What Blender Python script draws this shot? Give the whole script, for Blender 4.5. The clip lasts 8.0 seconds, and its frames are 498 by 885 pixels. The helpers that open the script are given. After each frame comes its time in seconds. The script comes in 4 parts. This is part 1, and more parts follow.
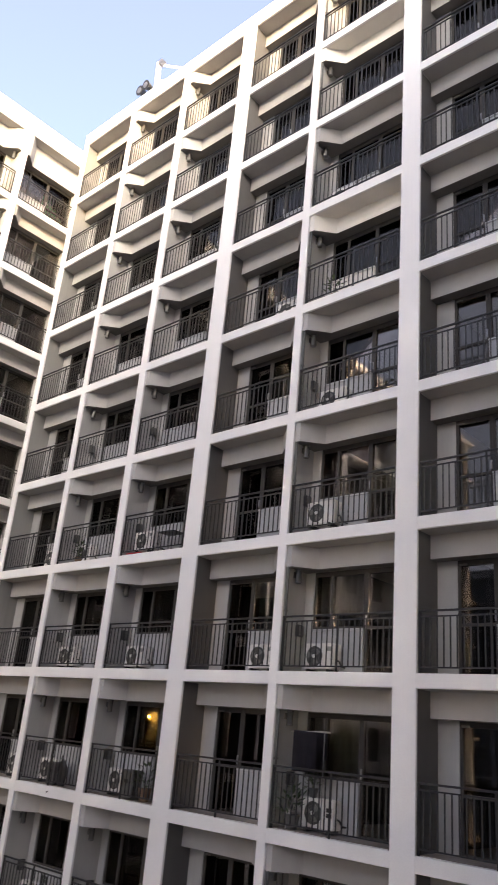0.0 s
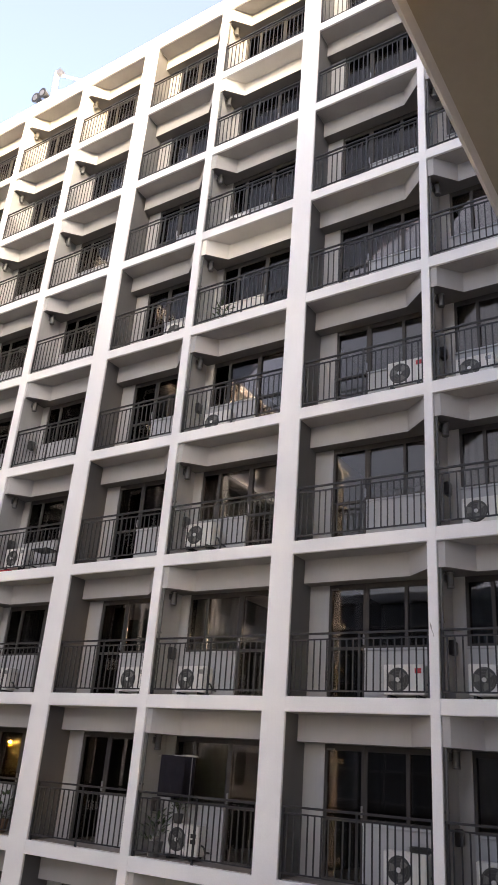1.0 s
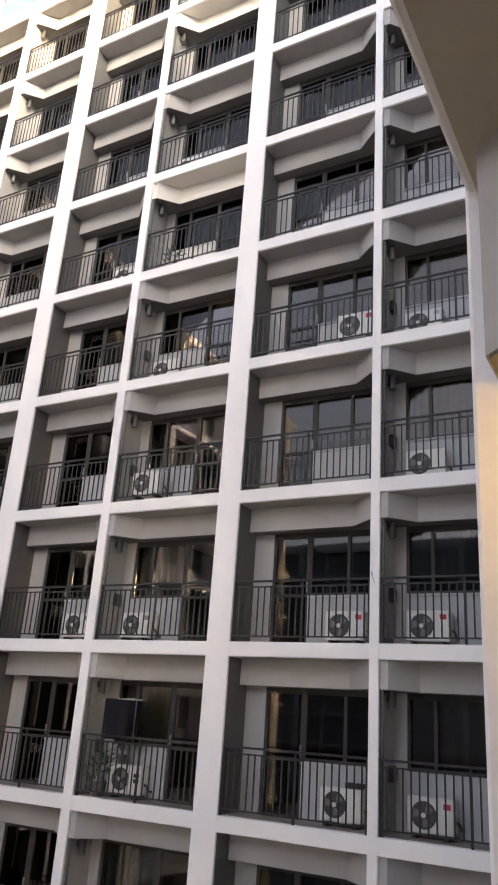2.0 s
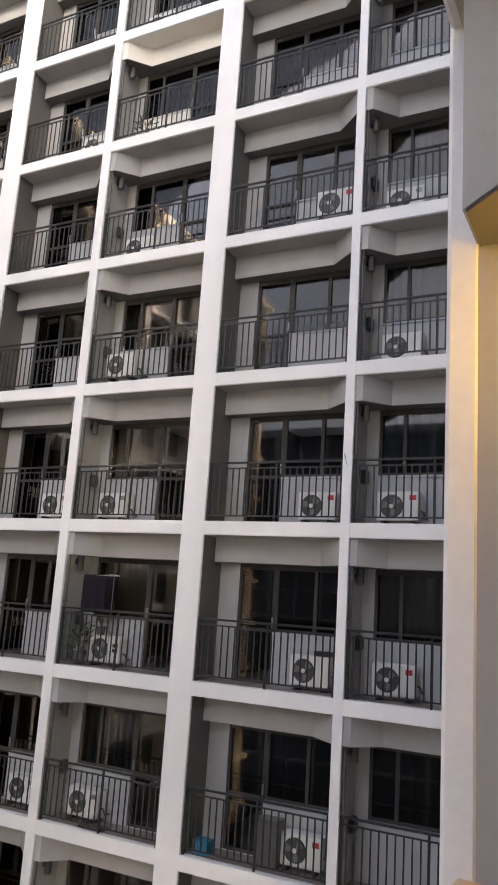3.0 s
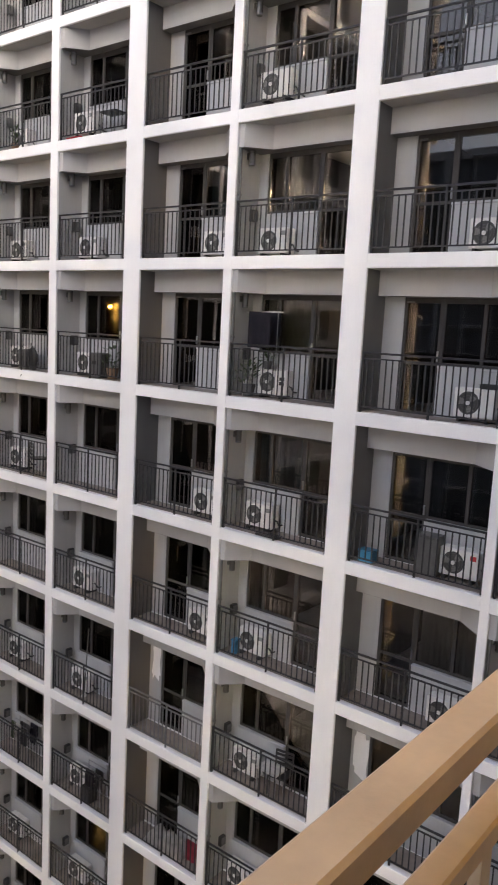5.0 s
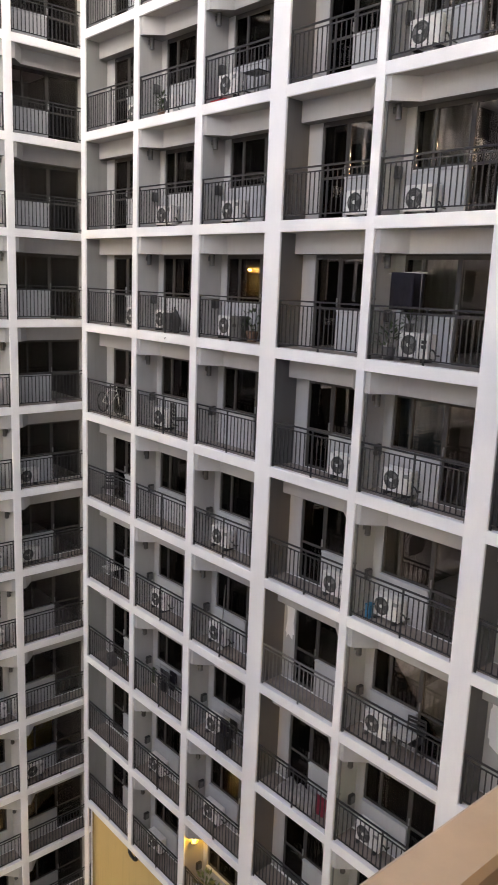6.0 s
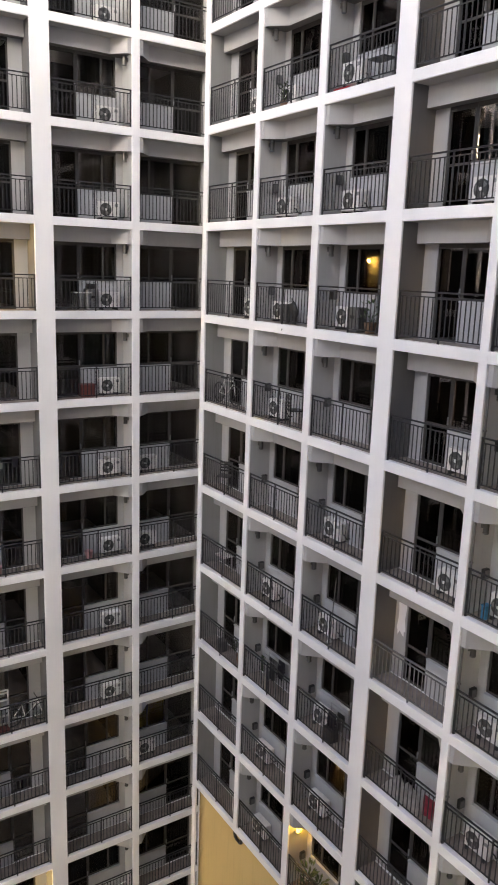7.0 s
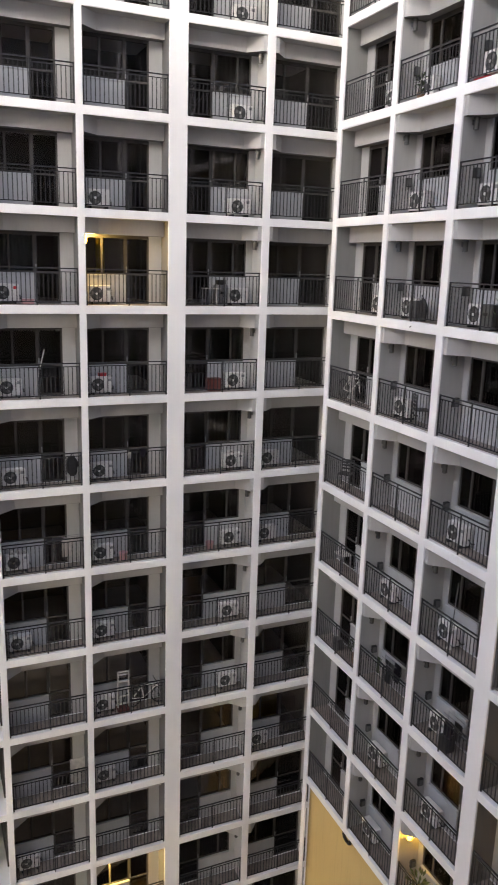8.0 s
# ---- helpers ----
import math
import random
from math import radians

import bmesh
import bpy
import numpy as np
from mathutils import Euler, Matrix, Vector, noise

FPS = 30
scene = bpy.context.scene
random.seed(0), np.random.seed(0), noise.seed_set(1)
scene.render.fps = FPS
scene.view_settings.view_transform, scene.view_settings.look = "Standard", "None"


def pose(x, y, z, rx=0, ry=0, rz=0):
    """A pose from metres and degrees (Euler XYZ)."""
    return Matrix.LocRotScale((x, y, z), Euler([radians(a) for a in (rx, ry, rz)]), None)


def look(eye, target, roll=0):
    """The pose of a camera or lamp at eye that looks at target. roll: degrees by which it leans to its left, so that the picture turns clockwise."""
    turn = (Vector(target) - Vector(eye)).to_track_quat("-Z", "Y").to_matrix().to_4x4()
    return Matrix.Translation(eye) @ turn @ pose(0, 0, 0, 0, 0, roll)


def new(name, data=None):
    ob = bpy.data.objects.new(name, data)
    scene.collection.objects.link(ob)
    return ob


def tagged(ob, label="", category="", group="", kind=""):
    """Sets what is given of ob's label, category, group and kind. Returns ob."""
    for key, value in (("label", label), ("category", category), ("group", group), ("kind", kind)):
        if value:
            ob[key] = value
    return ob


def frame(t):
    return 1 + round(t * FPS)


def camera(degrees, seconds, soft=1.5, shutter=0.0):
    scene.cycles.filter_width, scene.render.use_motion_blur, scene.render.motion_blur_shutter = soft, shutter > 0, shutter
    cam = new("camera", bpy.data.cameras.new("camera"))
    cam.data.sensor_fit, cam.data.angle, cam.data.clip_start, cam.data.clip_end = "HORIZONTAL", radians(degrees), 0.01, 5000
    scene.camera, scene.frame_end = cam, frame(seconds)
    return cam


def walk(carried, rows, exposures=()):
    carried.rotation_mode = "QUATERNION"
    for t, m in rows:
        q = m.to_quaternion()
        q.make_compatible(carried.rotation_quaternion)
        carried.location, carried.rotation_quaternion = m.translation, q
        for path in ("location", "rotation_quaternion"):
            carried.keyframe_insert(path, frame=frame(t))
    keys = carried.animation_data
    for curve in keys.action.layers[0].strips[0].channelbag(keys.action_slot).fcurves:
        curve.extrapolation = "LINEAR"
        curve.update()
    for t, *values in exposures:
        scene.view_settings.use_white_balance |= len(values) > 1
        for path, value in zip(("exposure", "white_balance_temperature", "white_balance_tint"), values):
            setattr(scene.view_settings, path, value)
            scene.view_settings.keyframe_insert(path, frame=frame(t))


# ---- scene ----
cam = camera(36.1, 8.0, soft=1.25, shutter=0.2)
PATH = [
    (0, (18.6, -12.068, 1.52), (17.313, -10.716, 2.238), 5.3),
    (0.5, (18.605, -12.081, 1.517), (17.468, -10.629, 2.292), 4.8),
    (1, (18.61, -12.091, 1.513), (17.577, -10.573, 2.307), 4.5),
    (1.5, (18.611, -12.098, 1.503), (17.639, -10.528, 2.271), 4.4),
    (2, (18.602, -12.086, 1.484), (17.669, -10.455, 2.169), 4.0),
    (2.2, (18.597, -12.076, 1.48), (17.681, -10.407, 2.092), 3.7),
    (3.3, (18.6, -12.009, 1.454), (17.68, -10.255, 1.731), 3.6),
    (3.5, (18.602, -12.003, 1.447), (17.662, -10.245, 1.613), 3.4),
    (4, (18.6, -11.991, 1.409), (17.595, -10.263, 1.397), 3.6),
    (4.2, (18.598, -11.993, 1.407), (17.554, -10.289, 1.324), 3.6),
    (5.3, (18.576, -12.023, 1.402), (17.278, -10.54, 1.056), 2.8),
    (5.5, (18.57, -12.03, 1.403), (17.22, -10.6, 1.036), 2.8),
    (6, (18.557, -12.048, 1.394), (17.094, -10.746, 0.988), 2.3),
    (6.5, (18.544, -12.063, 1.387), (16.989, -10.879, 0.965), 2.0),
    (7, (18.534, -12.075, 1.38), (16.899, -11.011, 0.943), 1.9),
    (7.5, (18.524, -12.086, 1.376), (16.817, -11.146, 0.924), 1.9),
    (8, (18.515, -12.099, 1.374), (16.733, -11.315, 0.918), 1.8),
]
walk(cam, [(t, look(eye, target, roll)) for t, eye, target, roll in PATH], exposures=[(0.0, 3.36, 7600, 9), (1.0, 3.63, 7800, 8), (2.0, 3.76, 7850, 7), (4.0, 3.98, 7750, 5), (5.5, 4.14, 7600, 6), (8.0, 4.12, 7300, 6)])

# ---- world and light ----
SUN_EL, SUN_AZ = 8.0, 135.0     # degrees; azimuth from +y towards +x
world = bpy.data.worlds.new("sky")
scene.world = world
world.use_nodes = True
wn = world.node_tree
sky = wn.nodes.new("ShaderNodeTexSky")
sky.sky_type, sky.sun_disc = "NISHITA", False
sky.sun_elevation, sky.sun_rotation = radians(SUN_EL), radians(SUN_AZ)
sky.air_density, sky.dust_density, sky.ozone_density = 0.40, 5.0, 1.5
wn.links.new(sky.outputs[0], wn.nodes["Background"].inputs[0])
wn.nodes["Background"].inputs[1].default_value = 0.12
haze = wn.nodes.new("ShaderNodeBackground")     # even pale evening haze over the clear sky
haze.inputs[0].default_value, haze.inputs[1].default_value = (1.0, 0.80, 0.90, 1), 0.024
both = wn.nodes.new("ShaderNodeAddShader")
wn.links.new(wn.nodes["Background"].outputs[0], both.inputs[0])
wn.links.new(haze.outputs[0], both.inputs[1])
wn.links.new(both.outputs[0], wn.nodes["World Output"].inputs[0])
sun = new("sun", bpy.data.lights.new("sun", "SUN"))
sun.data.energy, sun.data.angle, sun.data.color = 0.30, radians(3.0), (1.0, 0.55, 0.06)
_d = Vector((math.sin(radians(SUN_AZ)) * math.cos(radians(SUN_EL)), math.cos(radians(SUN_AZ)) * math.cos(radians(SUN_EL)), math.sin(radians(SUN_EL))))
sun.matrix_world = look(_d * 80, (0, 0, 0))


# ---- materials ----
def paint(name, color, rough=0.6, stain=0.12, scale=1.2, bump=0.15, grain=60.0, metal=0.0, streak=0.0):
    """Painted or plastered surface: broad stains, fine grain, small relief."""
    m = bpy.data.materials.new(name)
    m.use_nodes = True
    nt = m.node_tree
    b = nt.nodes["Principled BSDF"]
    b.inputs["Roughness"].default_value, b.inputs["Metallic"].default_value = rough, metal
    tc = nt.nodes.new("ShaderNodeNewGeometry")
    n1 = nt.nodes.new("ShaderNodeTexNoise")
    n1.inputs["Scale"].default_value, n1.inputs["Detail"].default_value = scale, 5
    n2 = nt.nodes.new("ShaderNodeTexNoise")
    n2.inputs["Scale"].default_value, n2.inputs["Detail"].default_value = grain, 3
    mp = nt.nodes.new("ShaderNodeMapping")
    mp.inputs["Scale"].default_value = (1, 1, 0.35 if streak else 1)
    nt.links.new(tc.outputs["Position"], mp.inputs[0])
    nt.links.new(mp.outputs[0], n1.inputs["Vector"])
    nt.links.new(tc.outputs["Position"], n2.inputs["Vector"])
    r = nt.nodes.new("ShaderNodeMapRange")
    r.inputs[1].default_value, r.inputs[2].default_value = 0.3, 0.75
    r.inputs[3].default_value, r.inputs[4].default_value = 1 + stain * 0.4, 1 - stain
    nt.links.new(n1.outputs["Fac"], r.inputs[0])
    r2 = nt.nodes.new("ShaderNodeMapRange")
    r2.inputs[3].default_value, r2.inputs[4].default_value = 0.93, 1.07
    nt.links.new(n2.outputs["Fac"], r2.inputs[0])
    mul = nt.nodes.new("ShaderNodeMath")
    mul.operation = "MULTIPLY"
    nt.links.new(r.outputs[0], mul.inputs[0])
    nt.links.new(r2.outputs[0], mul.inputs[1])
    last = mul
    if streak:
        n3 = nt.nodes.new("ShaderNodeTexNoise")
        n3.inputs["Scale"].default_value, n3.inputs["Detail"].default_value = 5.0, 6
        mp3 = nt.nodes.new("ShaderNodeMapping")
        mp3.inputs["Scale"].default_value = (3, 3, 0.12)
        nt.links.new(tc.outputs["Position"], mp3.inputs[0])
        nt.links.new(mp3.outputs[0], n3.inputs["Vector"])
        r3 = nt.nodes.new("ShaderNodeMapRange")
        r3.inputs[1].default_value, r3.inputs[2].default_value = 0.52, 0.8
        r3.inputs[3].default_value, r3.inputs[4].default_value = 1, 1 - streak
        nt.links.new(n3.outputs["Fac"], r3.inputs[0])
        last = nt.nodes.new("ShaderNodeMath")
        last.operation = "MULTIPLY"
        nt.links.new(mul.outputs[0], last.inputs[0])
        nt.links.new(r3.outputs[0], last.inputs[1])
    vm = nt.nodes.new("ShaderNodeVectorMath")
    vm.operation = "SCALE"
    vm.inputs[0].default_value = color
    nt.links.new(last.outputs[0], vm.inputs["Scale"])
    nt.links.new(vm.outputs[0], b.inputs["Base Color"])
    bp = nt.nodes.new("ShaderNodeBump")
    bp.inputs["Strength"].default_value, bp.inputs["Distance"].default_value = bump, 0.004
    nt.links.new(n2.outputs["Fac"], bp.inputs["Height"])
    nt.links.new(bp.outputs[0], b.inputs["Normal"])
    return m


def glass(name, tint):
    """Dark tinted window glass: clear tint with mirror gloss by Fresnel."""
    m = bpy.data.materials.new(name)
    m.use_nodes = True
    nt = m.node_tree
    nt.nodes.remove(nt.nodes["Principled BSDF"])
    tr = nt.nodes.new("ShaderNodeBsdfTransparent")
    tr.inputs[0].default_value = (*tint, 1)
    gl = nt.nodes.new("ShaderNodeBsdfGlossy")
    gl.inputs["Roughness"].default_value = 0.015
    gl.inputs["Color"].default_value = (0.90, 0.81, 0.75, 1)
    fr = nt.nodes.new("ShaderNodeFresnel")
    fr.inputs[0].default_value = 1.45
    geo = nt.nodes.new("ShaderNodeNewGeometry")
    nz = nt.nodes.new("ShaderNodeTexNoise")
    nz.inputs["Scale"].default_value = 1.6
    nt.links.new(geo.outputs["Position"], nz.inputs["Vector"])
    bp = nt.nodes.new("ShaderNodeBump")
    bp.inputs["Strength"].default_value, bp.inputs["Distance"].default_value = 0.025, 0.02
    nt.links.new(nz.outputs["Fac"], bp.inputs["Height"])
    nt.links.new(bp.outputs[0], gl.inputs["Normal"])
    mx = nt.nodes.new("ShaderNodeMixShader")
    nt.links.new(fr.outputs[0], mx.inputs[0])
    nt.links.new(tr.outputs[0], mx.inputs[1])
    nt.links.new(gl.outputs[0], mx.inputs[2])
    nt.links.new(mx.outputs[0], nt.nodes["Material Output"].inputs[0])
    return m


def glow(name, color, strength):
    m = bpy.data.materials.new(name)
    m.use_nodes = True
    b = m.node_tree.nodes["Principled BSDF"]
    b.inputs["Base Color"].default_value = (*color, 1)
    b.inputs["Emission Color"].default_value = (*color, 1)
    b.inputs["Emission Strength"].default_value = strength
    return m


WHITE = paint("white_facade_paint", (0.875, 0.862, 0.86), 0.55, 0.10, 0.7, 0.10, 45, streak=0.018)
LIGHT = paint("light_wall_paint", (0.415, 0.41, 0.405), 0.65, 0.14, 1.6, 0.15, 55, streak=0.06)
DARKWALL = paint("grey_wall_tone", (0.125, 0.124, 0.127), 0.65, 0.15, 1.5, 0.15, 55, streak=0.1)
MIDWALL = paint("mid_grey_wall_tone", (0.25, 0.248, 0.247), 0.65, 0.15, 1.5, 0.15, 55, streak=0.1)
BEAM = paint("beam_grey", (0.42, 0.41, 0.405), 0.65, 0.12, 1.1, 0.10, 50, streak=0.04)
SOFFIT = paint("grey_soffit_tone", (0.36, 0.345, 0.33), 0.7, 0.15, 1.4, 0.12, 50)
# two bays' beams, soffits and half walls: reflected sun put into the colour
SUNLIT = paint("sunlit_cream", (0.80, 0.76, 0.70), 0.6, 0.10, 1.2, 0.1, 50)
OWNSOFFIT = paint("lamplit_soffit_tone", (0.52, 0.48, 0.40), 0.7, 0.12, 1.4, 0.1, 50)
SHADESOFFIT = paint("shade_soffit_tone", (0.13, 0.125, 0.12), 0.7, 0.15, 1.4, 0.12, 50)
PANEL = paint("half_wall_paint", (0.43, 0.435, 0.445), 0.55, 0.10, 1.5, 0.1, 50, streak=0.06)
RAIL = paint("charcoal_railing_paint", (0.030, 0.030, 0.033), 0.42, 0.25, 8, 0.05, 120)
GREYRAIL = paint("worn_and_shaded_grey_rail", (0.16, 0.16, 0.165), 0.35, 0.3, 6, 0.08, 90, metal=0.3)
TAUPE = paint("taupe_railing_paint", (0.54, 0.415, 0.275), 0.38, 0.24, 9, 0.1, 90)
FRAME = paint("dark_bronze_aluminium", (0.062, 0.058, 0.056), 0.6, 0.15, 4, 0.03, 120)
for _m, _s in ((FRAME, 0.12), (RAIL, 0.25)):
    _m.node_tree.nodes["Principled BSDF"].inputs["Specular IOR Level"].default_value = _s
GLASS = glass("tinted_glass", (0.70, 0.70, 0.70))
# unlit rooms: the darkness behind the glass is put into this colour
ROOM = paint("dark_room_tone", (0.030, 0.027, 0.025), 0.8, 0.15, 0.8, 0.05, 30)
FLOOR = paint("balcony_floor_tile", (0.25, 0.21, 0.185), 0.5, 0.3, 2.5, 0.1, 40)
YELLOW = paint("lamplit_yellow_render", (0.60, 0.44, 0.19), 0.7, 0.12, 0.4, 0.15, 40, streak=0.12)
GROUND = paint("courtyard_paving", (0.14, 0.135, 0.13), 0.85, 0.3, 0.3, 0.2, 15)
ACWHITE = paint("ac_casing_white", (0.74, 0.73, 0.70), 0.4, 0.15, 5, 0.03, 60, streak=0.2)
ACDARK = paint("ac_grille_dark", (0.05, 0.049, 0.047), 0.5, 0.2, 12, 0.05, 90)
FANGREY = paint("fan_blade_grey", (0.19, 0.185, 0.175), 0.5, 0.2, 12, 0.05, 90)
BLACK = paint("black_plastic", (0.018, 0.018, 0.02), 0.4, 0.2, 10, 0.05, 80)
STEEL = paint("grey_steel", (0.30, 0.30, 0.31), 0.35, 0.2, 6, 0.05, 80, metal=0.8)
LAMPGREY = paint("lamp_housing_grey", (0.10, 0.10, 0.10), 0.45, 0.2, 10, 0.04, 80)
OPAL = paint("opal_lamp_glass", (0.09, 0.088, 0.085), 0.25, 0.05, 10, 0.0, 60)
RED = paint("red_plastic", (0.50, 0.03, 0.04), 0.4, 0.15, 8, 0.03, 60)
CRIMSON = paint("crimson_cloth", (0.30, 0.03, 0.06), 0.85, 0.3, 8, 0.3, 120)
MAROON = paint("maroon_plastic", (0.13, 0.035, 0.03), 0.5, 0.2, 8, 0.03, 60)
PINK = paint("pink_plastic", (0.45, 0.24, 0.25), 0.4, 0.15, 8, 0.03, 60)
BLUE = paint("blue_plastic", (0.02, 0.17, 0.30), 0.4, 0.15, 8, 0.03, 60)
NAVY = paint("navy_cloth", (0.016, 0.014, 0.024), 0.85, 0.3, 6, 0.4, 150)
CURT = paint("grey_curtain", (0.52, 0.51, 0.49), 0.85, 0.2, 3, 0.3, 150, streak=0.2)
CURT_BLUE = paint("blue_grey_curtain", (0.10, 0.15, 0.19), 0.85, 0.2, 3, 0.3, 150)
CURT_GOLD = paint("mustard_curtain", (0.62, 0.48, 0.03), 0.85, 0.2, 3, 0.3, 150)
GREEN = paint("green_curtain", (0.12, 0.70, 0.34), 0.8, 0.2, 3, 0.3, 150)
LEAF = paint("leaf_green", (0.045, 0.075, 0.025), 0.6, 0.4, 20, 0.2, 100)
BROWN = paint("brown_wood", (0.20, 0.12, 0.075), 0.6, 0.3, 10, 0.2, 90)
CLOTH = paint("pale_cloth", (0.55, 0.53, 0.50), 0.85, 0.25, 8, 0.4, 150)
WARM = glow("warm_bulb", (1.0, 0.55, 0.06), 0.9)


# ---- mesh helpers ----
CACHE = {}


def mesh_of(key, build):
    """Mesh data made once for each key."""
    if key not in CACHE:
        bm = bmesh.new()
        build(bm)
        me = bpy.data.meshes.new(str(key[0]))
        bm.to_mesh(me)
        bm.free()
        CACHE[key] = me
    return CACHE[key]


def add_box(bm, x0, x1, y0, y1, z0, z1, bevel=0.0):
    if x0 > x1:
        x0, x1 = x1, x0
    g = bmesh.ops.create_cube(bm, size=1.0, matrix=Matrix.LocRotScale(((x0 + x1) / 2, (y0 + y1) / 2, (z0 + z1) / 2), None, (x1 - x0, y1 - y0, z1 - z0)))
    if bevel:
        es = list({e for v in g["verts"] for e in v.link_edges})
        bmesh.ops.bevel(bm, geom=es, offset=bevel, segments=1, profile=0.5, affect="EDGES")
    return g["verts"]


def add_rod(bm, p, q, r, n=8, r2=None):
    p, q = Vector(p), Vector(q)
    d = q - p
    m = Matrix.Translation((p + q) / 2) @ d.to_track_quat("Z", "Y").to_matrix().to_4x4()
    bmesh.ops.create_cone(bm, cap_ends=True, segments=n, radius1=r, radius2=r if r2 is None else r2, depth=d.length, matrix=m)


def add_prism(bm, pts, z0, z1):
    """A plan polygon raised from z0 to z1."""
    lo = [bm.verts.new((x, y, z0)) for x, y in pts]
    hi = [bm.verts.new((x, y, z1)) for x, y in pts]
    bm.faces.new(lo[::-1])
    bm.faces.new(hi)
    for i in range(len(pts)):
        j = (i + 1) % len(pts)
        bm.faces.new((lo[i], lo[j], hi[j], hi[i]))
    bmesh.ops.recalc_face_normals(bm, faces=bm.faces)


def link(name, me, mat, parent=None, m=None, label=""):
    """One mesh object, under a thing or part when parent is given."""
    if not me.materials:
        me.materials.append(mat)
    ob = new(name, me)
    if me.materials[0] != mat:
        ob.material_slots[0].link = "OBJECT"
        ob.material_slots[0].material = mat
    if parent is not None:
        ob.parent = parent
    if m is not None:
        ob.matrix_basis = m
    if label:
        ob["label"] = label
    return ob


def boxes(name, key, mat, parent, *bs, bevel=0.0, m=None, label=""):
    def build(bm):
        for b in bs:
            add_box(bm, *b, bevel=bevel)
    return link(name, mesh_of((name, key), build), mat, parent, m, label)


def thing(name, m, label, category, group="", kind=""):
    ob = new(name)
    ob.empty_display_size = 0.2
    ob.matrix_basis = m
    return tagged(ob, label, category, group, kind)


# ---- the module of the facade ----
H, FASCIA, DEPTH, SET, ROOMD = 2.8, 0.25, 0.75, 0.48, 4.6
# local axes: u along the facade to the right as seen from the courtyard, v into the building, z up
MAIN = Matrix.Identity(4)
WEST = pose(-4.675, 0, 0, 0, 0, 90)
EAST = pose(18.312, 0, 0, 0, 0, -90)


def bay(block, fm, u0, u1, lev, kind, flip, rail_style="far", rail_mat=None, curtain=None, lamp=True, rise=0.0, sunlit=False):
    """One balcony. kind P: pier and door beside the broad column; kind Q: window beside the slim column, lamp on its wall.
    flip mirrors it, so that the slim column is on the other hand."""
    W = round(u1 - u0, 3)
    key = (kind, W, flip, rise)
    base = fm @ Matrix.Translation((u0, 0, lev * H))
    f = (lambda u: W - u) if flip else (lambda u: u)
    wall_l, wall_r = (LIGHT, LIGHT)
    # P bays: left wall darker than the others, mid grey in the first bay
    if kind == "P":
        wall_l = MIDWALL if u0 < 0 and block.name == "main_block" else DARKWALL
    # beam with its slanting end at the slim column, greyer than the white frame
    top, low = H - FASCIA + rise, H - 0.70
    if kind == "P":
        plan = [(0, SET), (W - 0.5, SET), (W, 0.06), (W, DEPTH), (0, DEPTH)]
    else:
        plan = [(0, 0.05), (0.13, 0.05), (0.52, SET), (W, SET), (W, DEPTH), (0, DEPTH)]
    link("beam", mesh_of(("beam",) + key, lambda bm: add_prism(bm, [(f(x), y) for x, y in plan], low, top + 0.01)), SUNLIT if sunlit else BEAM, block, base)
    # thin dark sheet under the beam: underside shade put into its colour
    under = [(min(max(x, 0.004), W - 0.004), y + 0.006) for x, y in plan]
    link("beam_soffit", mesh_of(("beam_soffit",) + key, lambda bm: add_prism(bm, [(f(x), y) for x, y in under], low - 0.006, low + 0.004)), SHADESOFFIT, block, base)
    # grey sheet under the slab, darkened for the underside's shade
    boxes("soffit", key, SUNLIT if sunlit else SOFFIT, block, (f(0.003), f(W - 0.003), 0.05, SET + 0.02, top - 0.005, top + 0.004), m=base)
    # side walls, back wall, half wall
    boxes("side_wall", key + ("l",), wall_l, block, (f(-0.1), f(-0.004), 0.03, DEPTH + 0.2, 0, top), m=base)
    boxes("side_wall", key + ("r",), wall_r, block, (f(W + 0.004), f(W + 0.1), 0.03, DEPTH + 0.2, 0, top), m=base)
    a, b, c = (0.0, 0.40, 1.15) if kind == "P" else (0.0, 0.22, 1.51)
    if kind == "P":
        door, win, pier = (b, c), (c, W), (0.0, b)
    else:
        door, win, pier = (c, W), (b, c), (0.0, b)
    hd = 2.125
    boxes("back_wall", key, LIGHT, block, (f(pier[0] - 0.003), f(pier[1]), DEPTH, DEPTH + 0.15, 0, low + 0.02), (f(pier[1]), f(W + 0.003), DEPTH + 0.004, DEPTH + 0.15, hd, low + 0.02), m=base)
    boxes("half_wall", key, SUNLIT if sunlit else PANEL, block, (f(win[0] + 0.004), f(win[1] - 0.004), DEPTH - 0.03, DEPTH + 0.15, 0, 0.87), (f(win[0] + 0.004), f(win[1] - 0.004), DEPTH - 0.055, DEPTH + 0.15, 0.87, 0.91), bevel=0.006, m=base)
    # window with frame, mullion and two panes
    wn_ = link("window", mesh_of(("window",) + key, lambda bm: [add_box(bm, f(x0), f(x1), DEPTH + 0.03, DEPTH + 0.09, z0, z1) for x0, x1, z0, z1 in (
        (win[0], win[1], 0.915, 0.965), (win[0], win[1], 2.0, hd), (win[0], win[0] + 0.05, 0.965, 2.0), (win[1] - 0.05, win[1], 0.965, 2.0))]), FRAME, block, base)
    mid = win[0] + (win[1] - win[0]) * (0.53 if kind == "P" else 0.36)
    boxes("mullion", key, FRAME, wn_, (f(mid - 0.03), f(mid + 0.03), DEPTH + 0.025, DEPTH + 0.095, 0.966, 1.999))
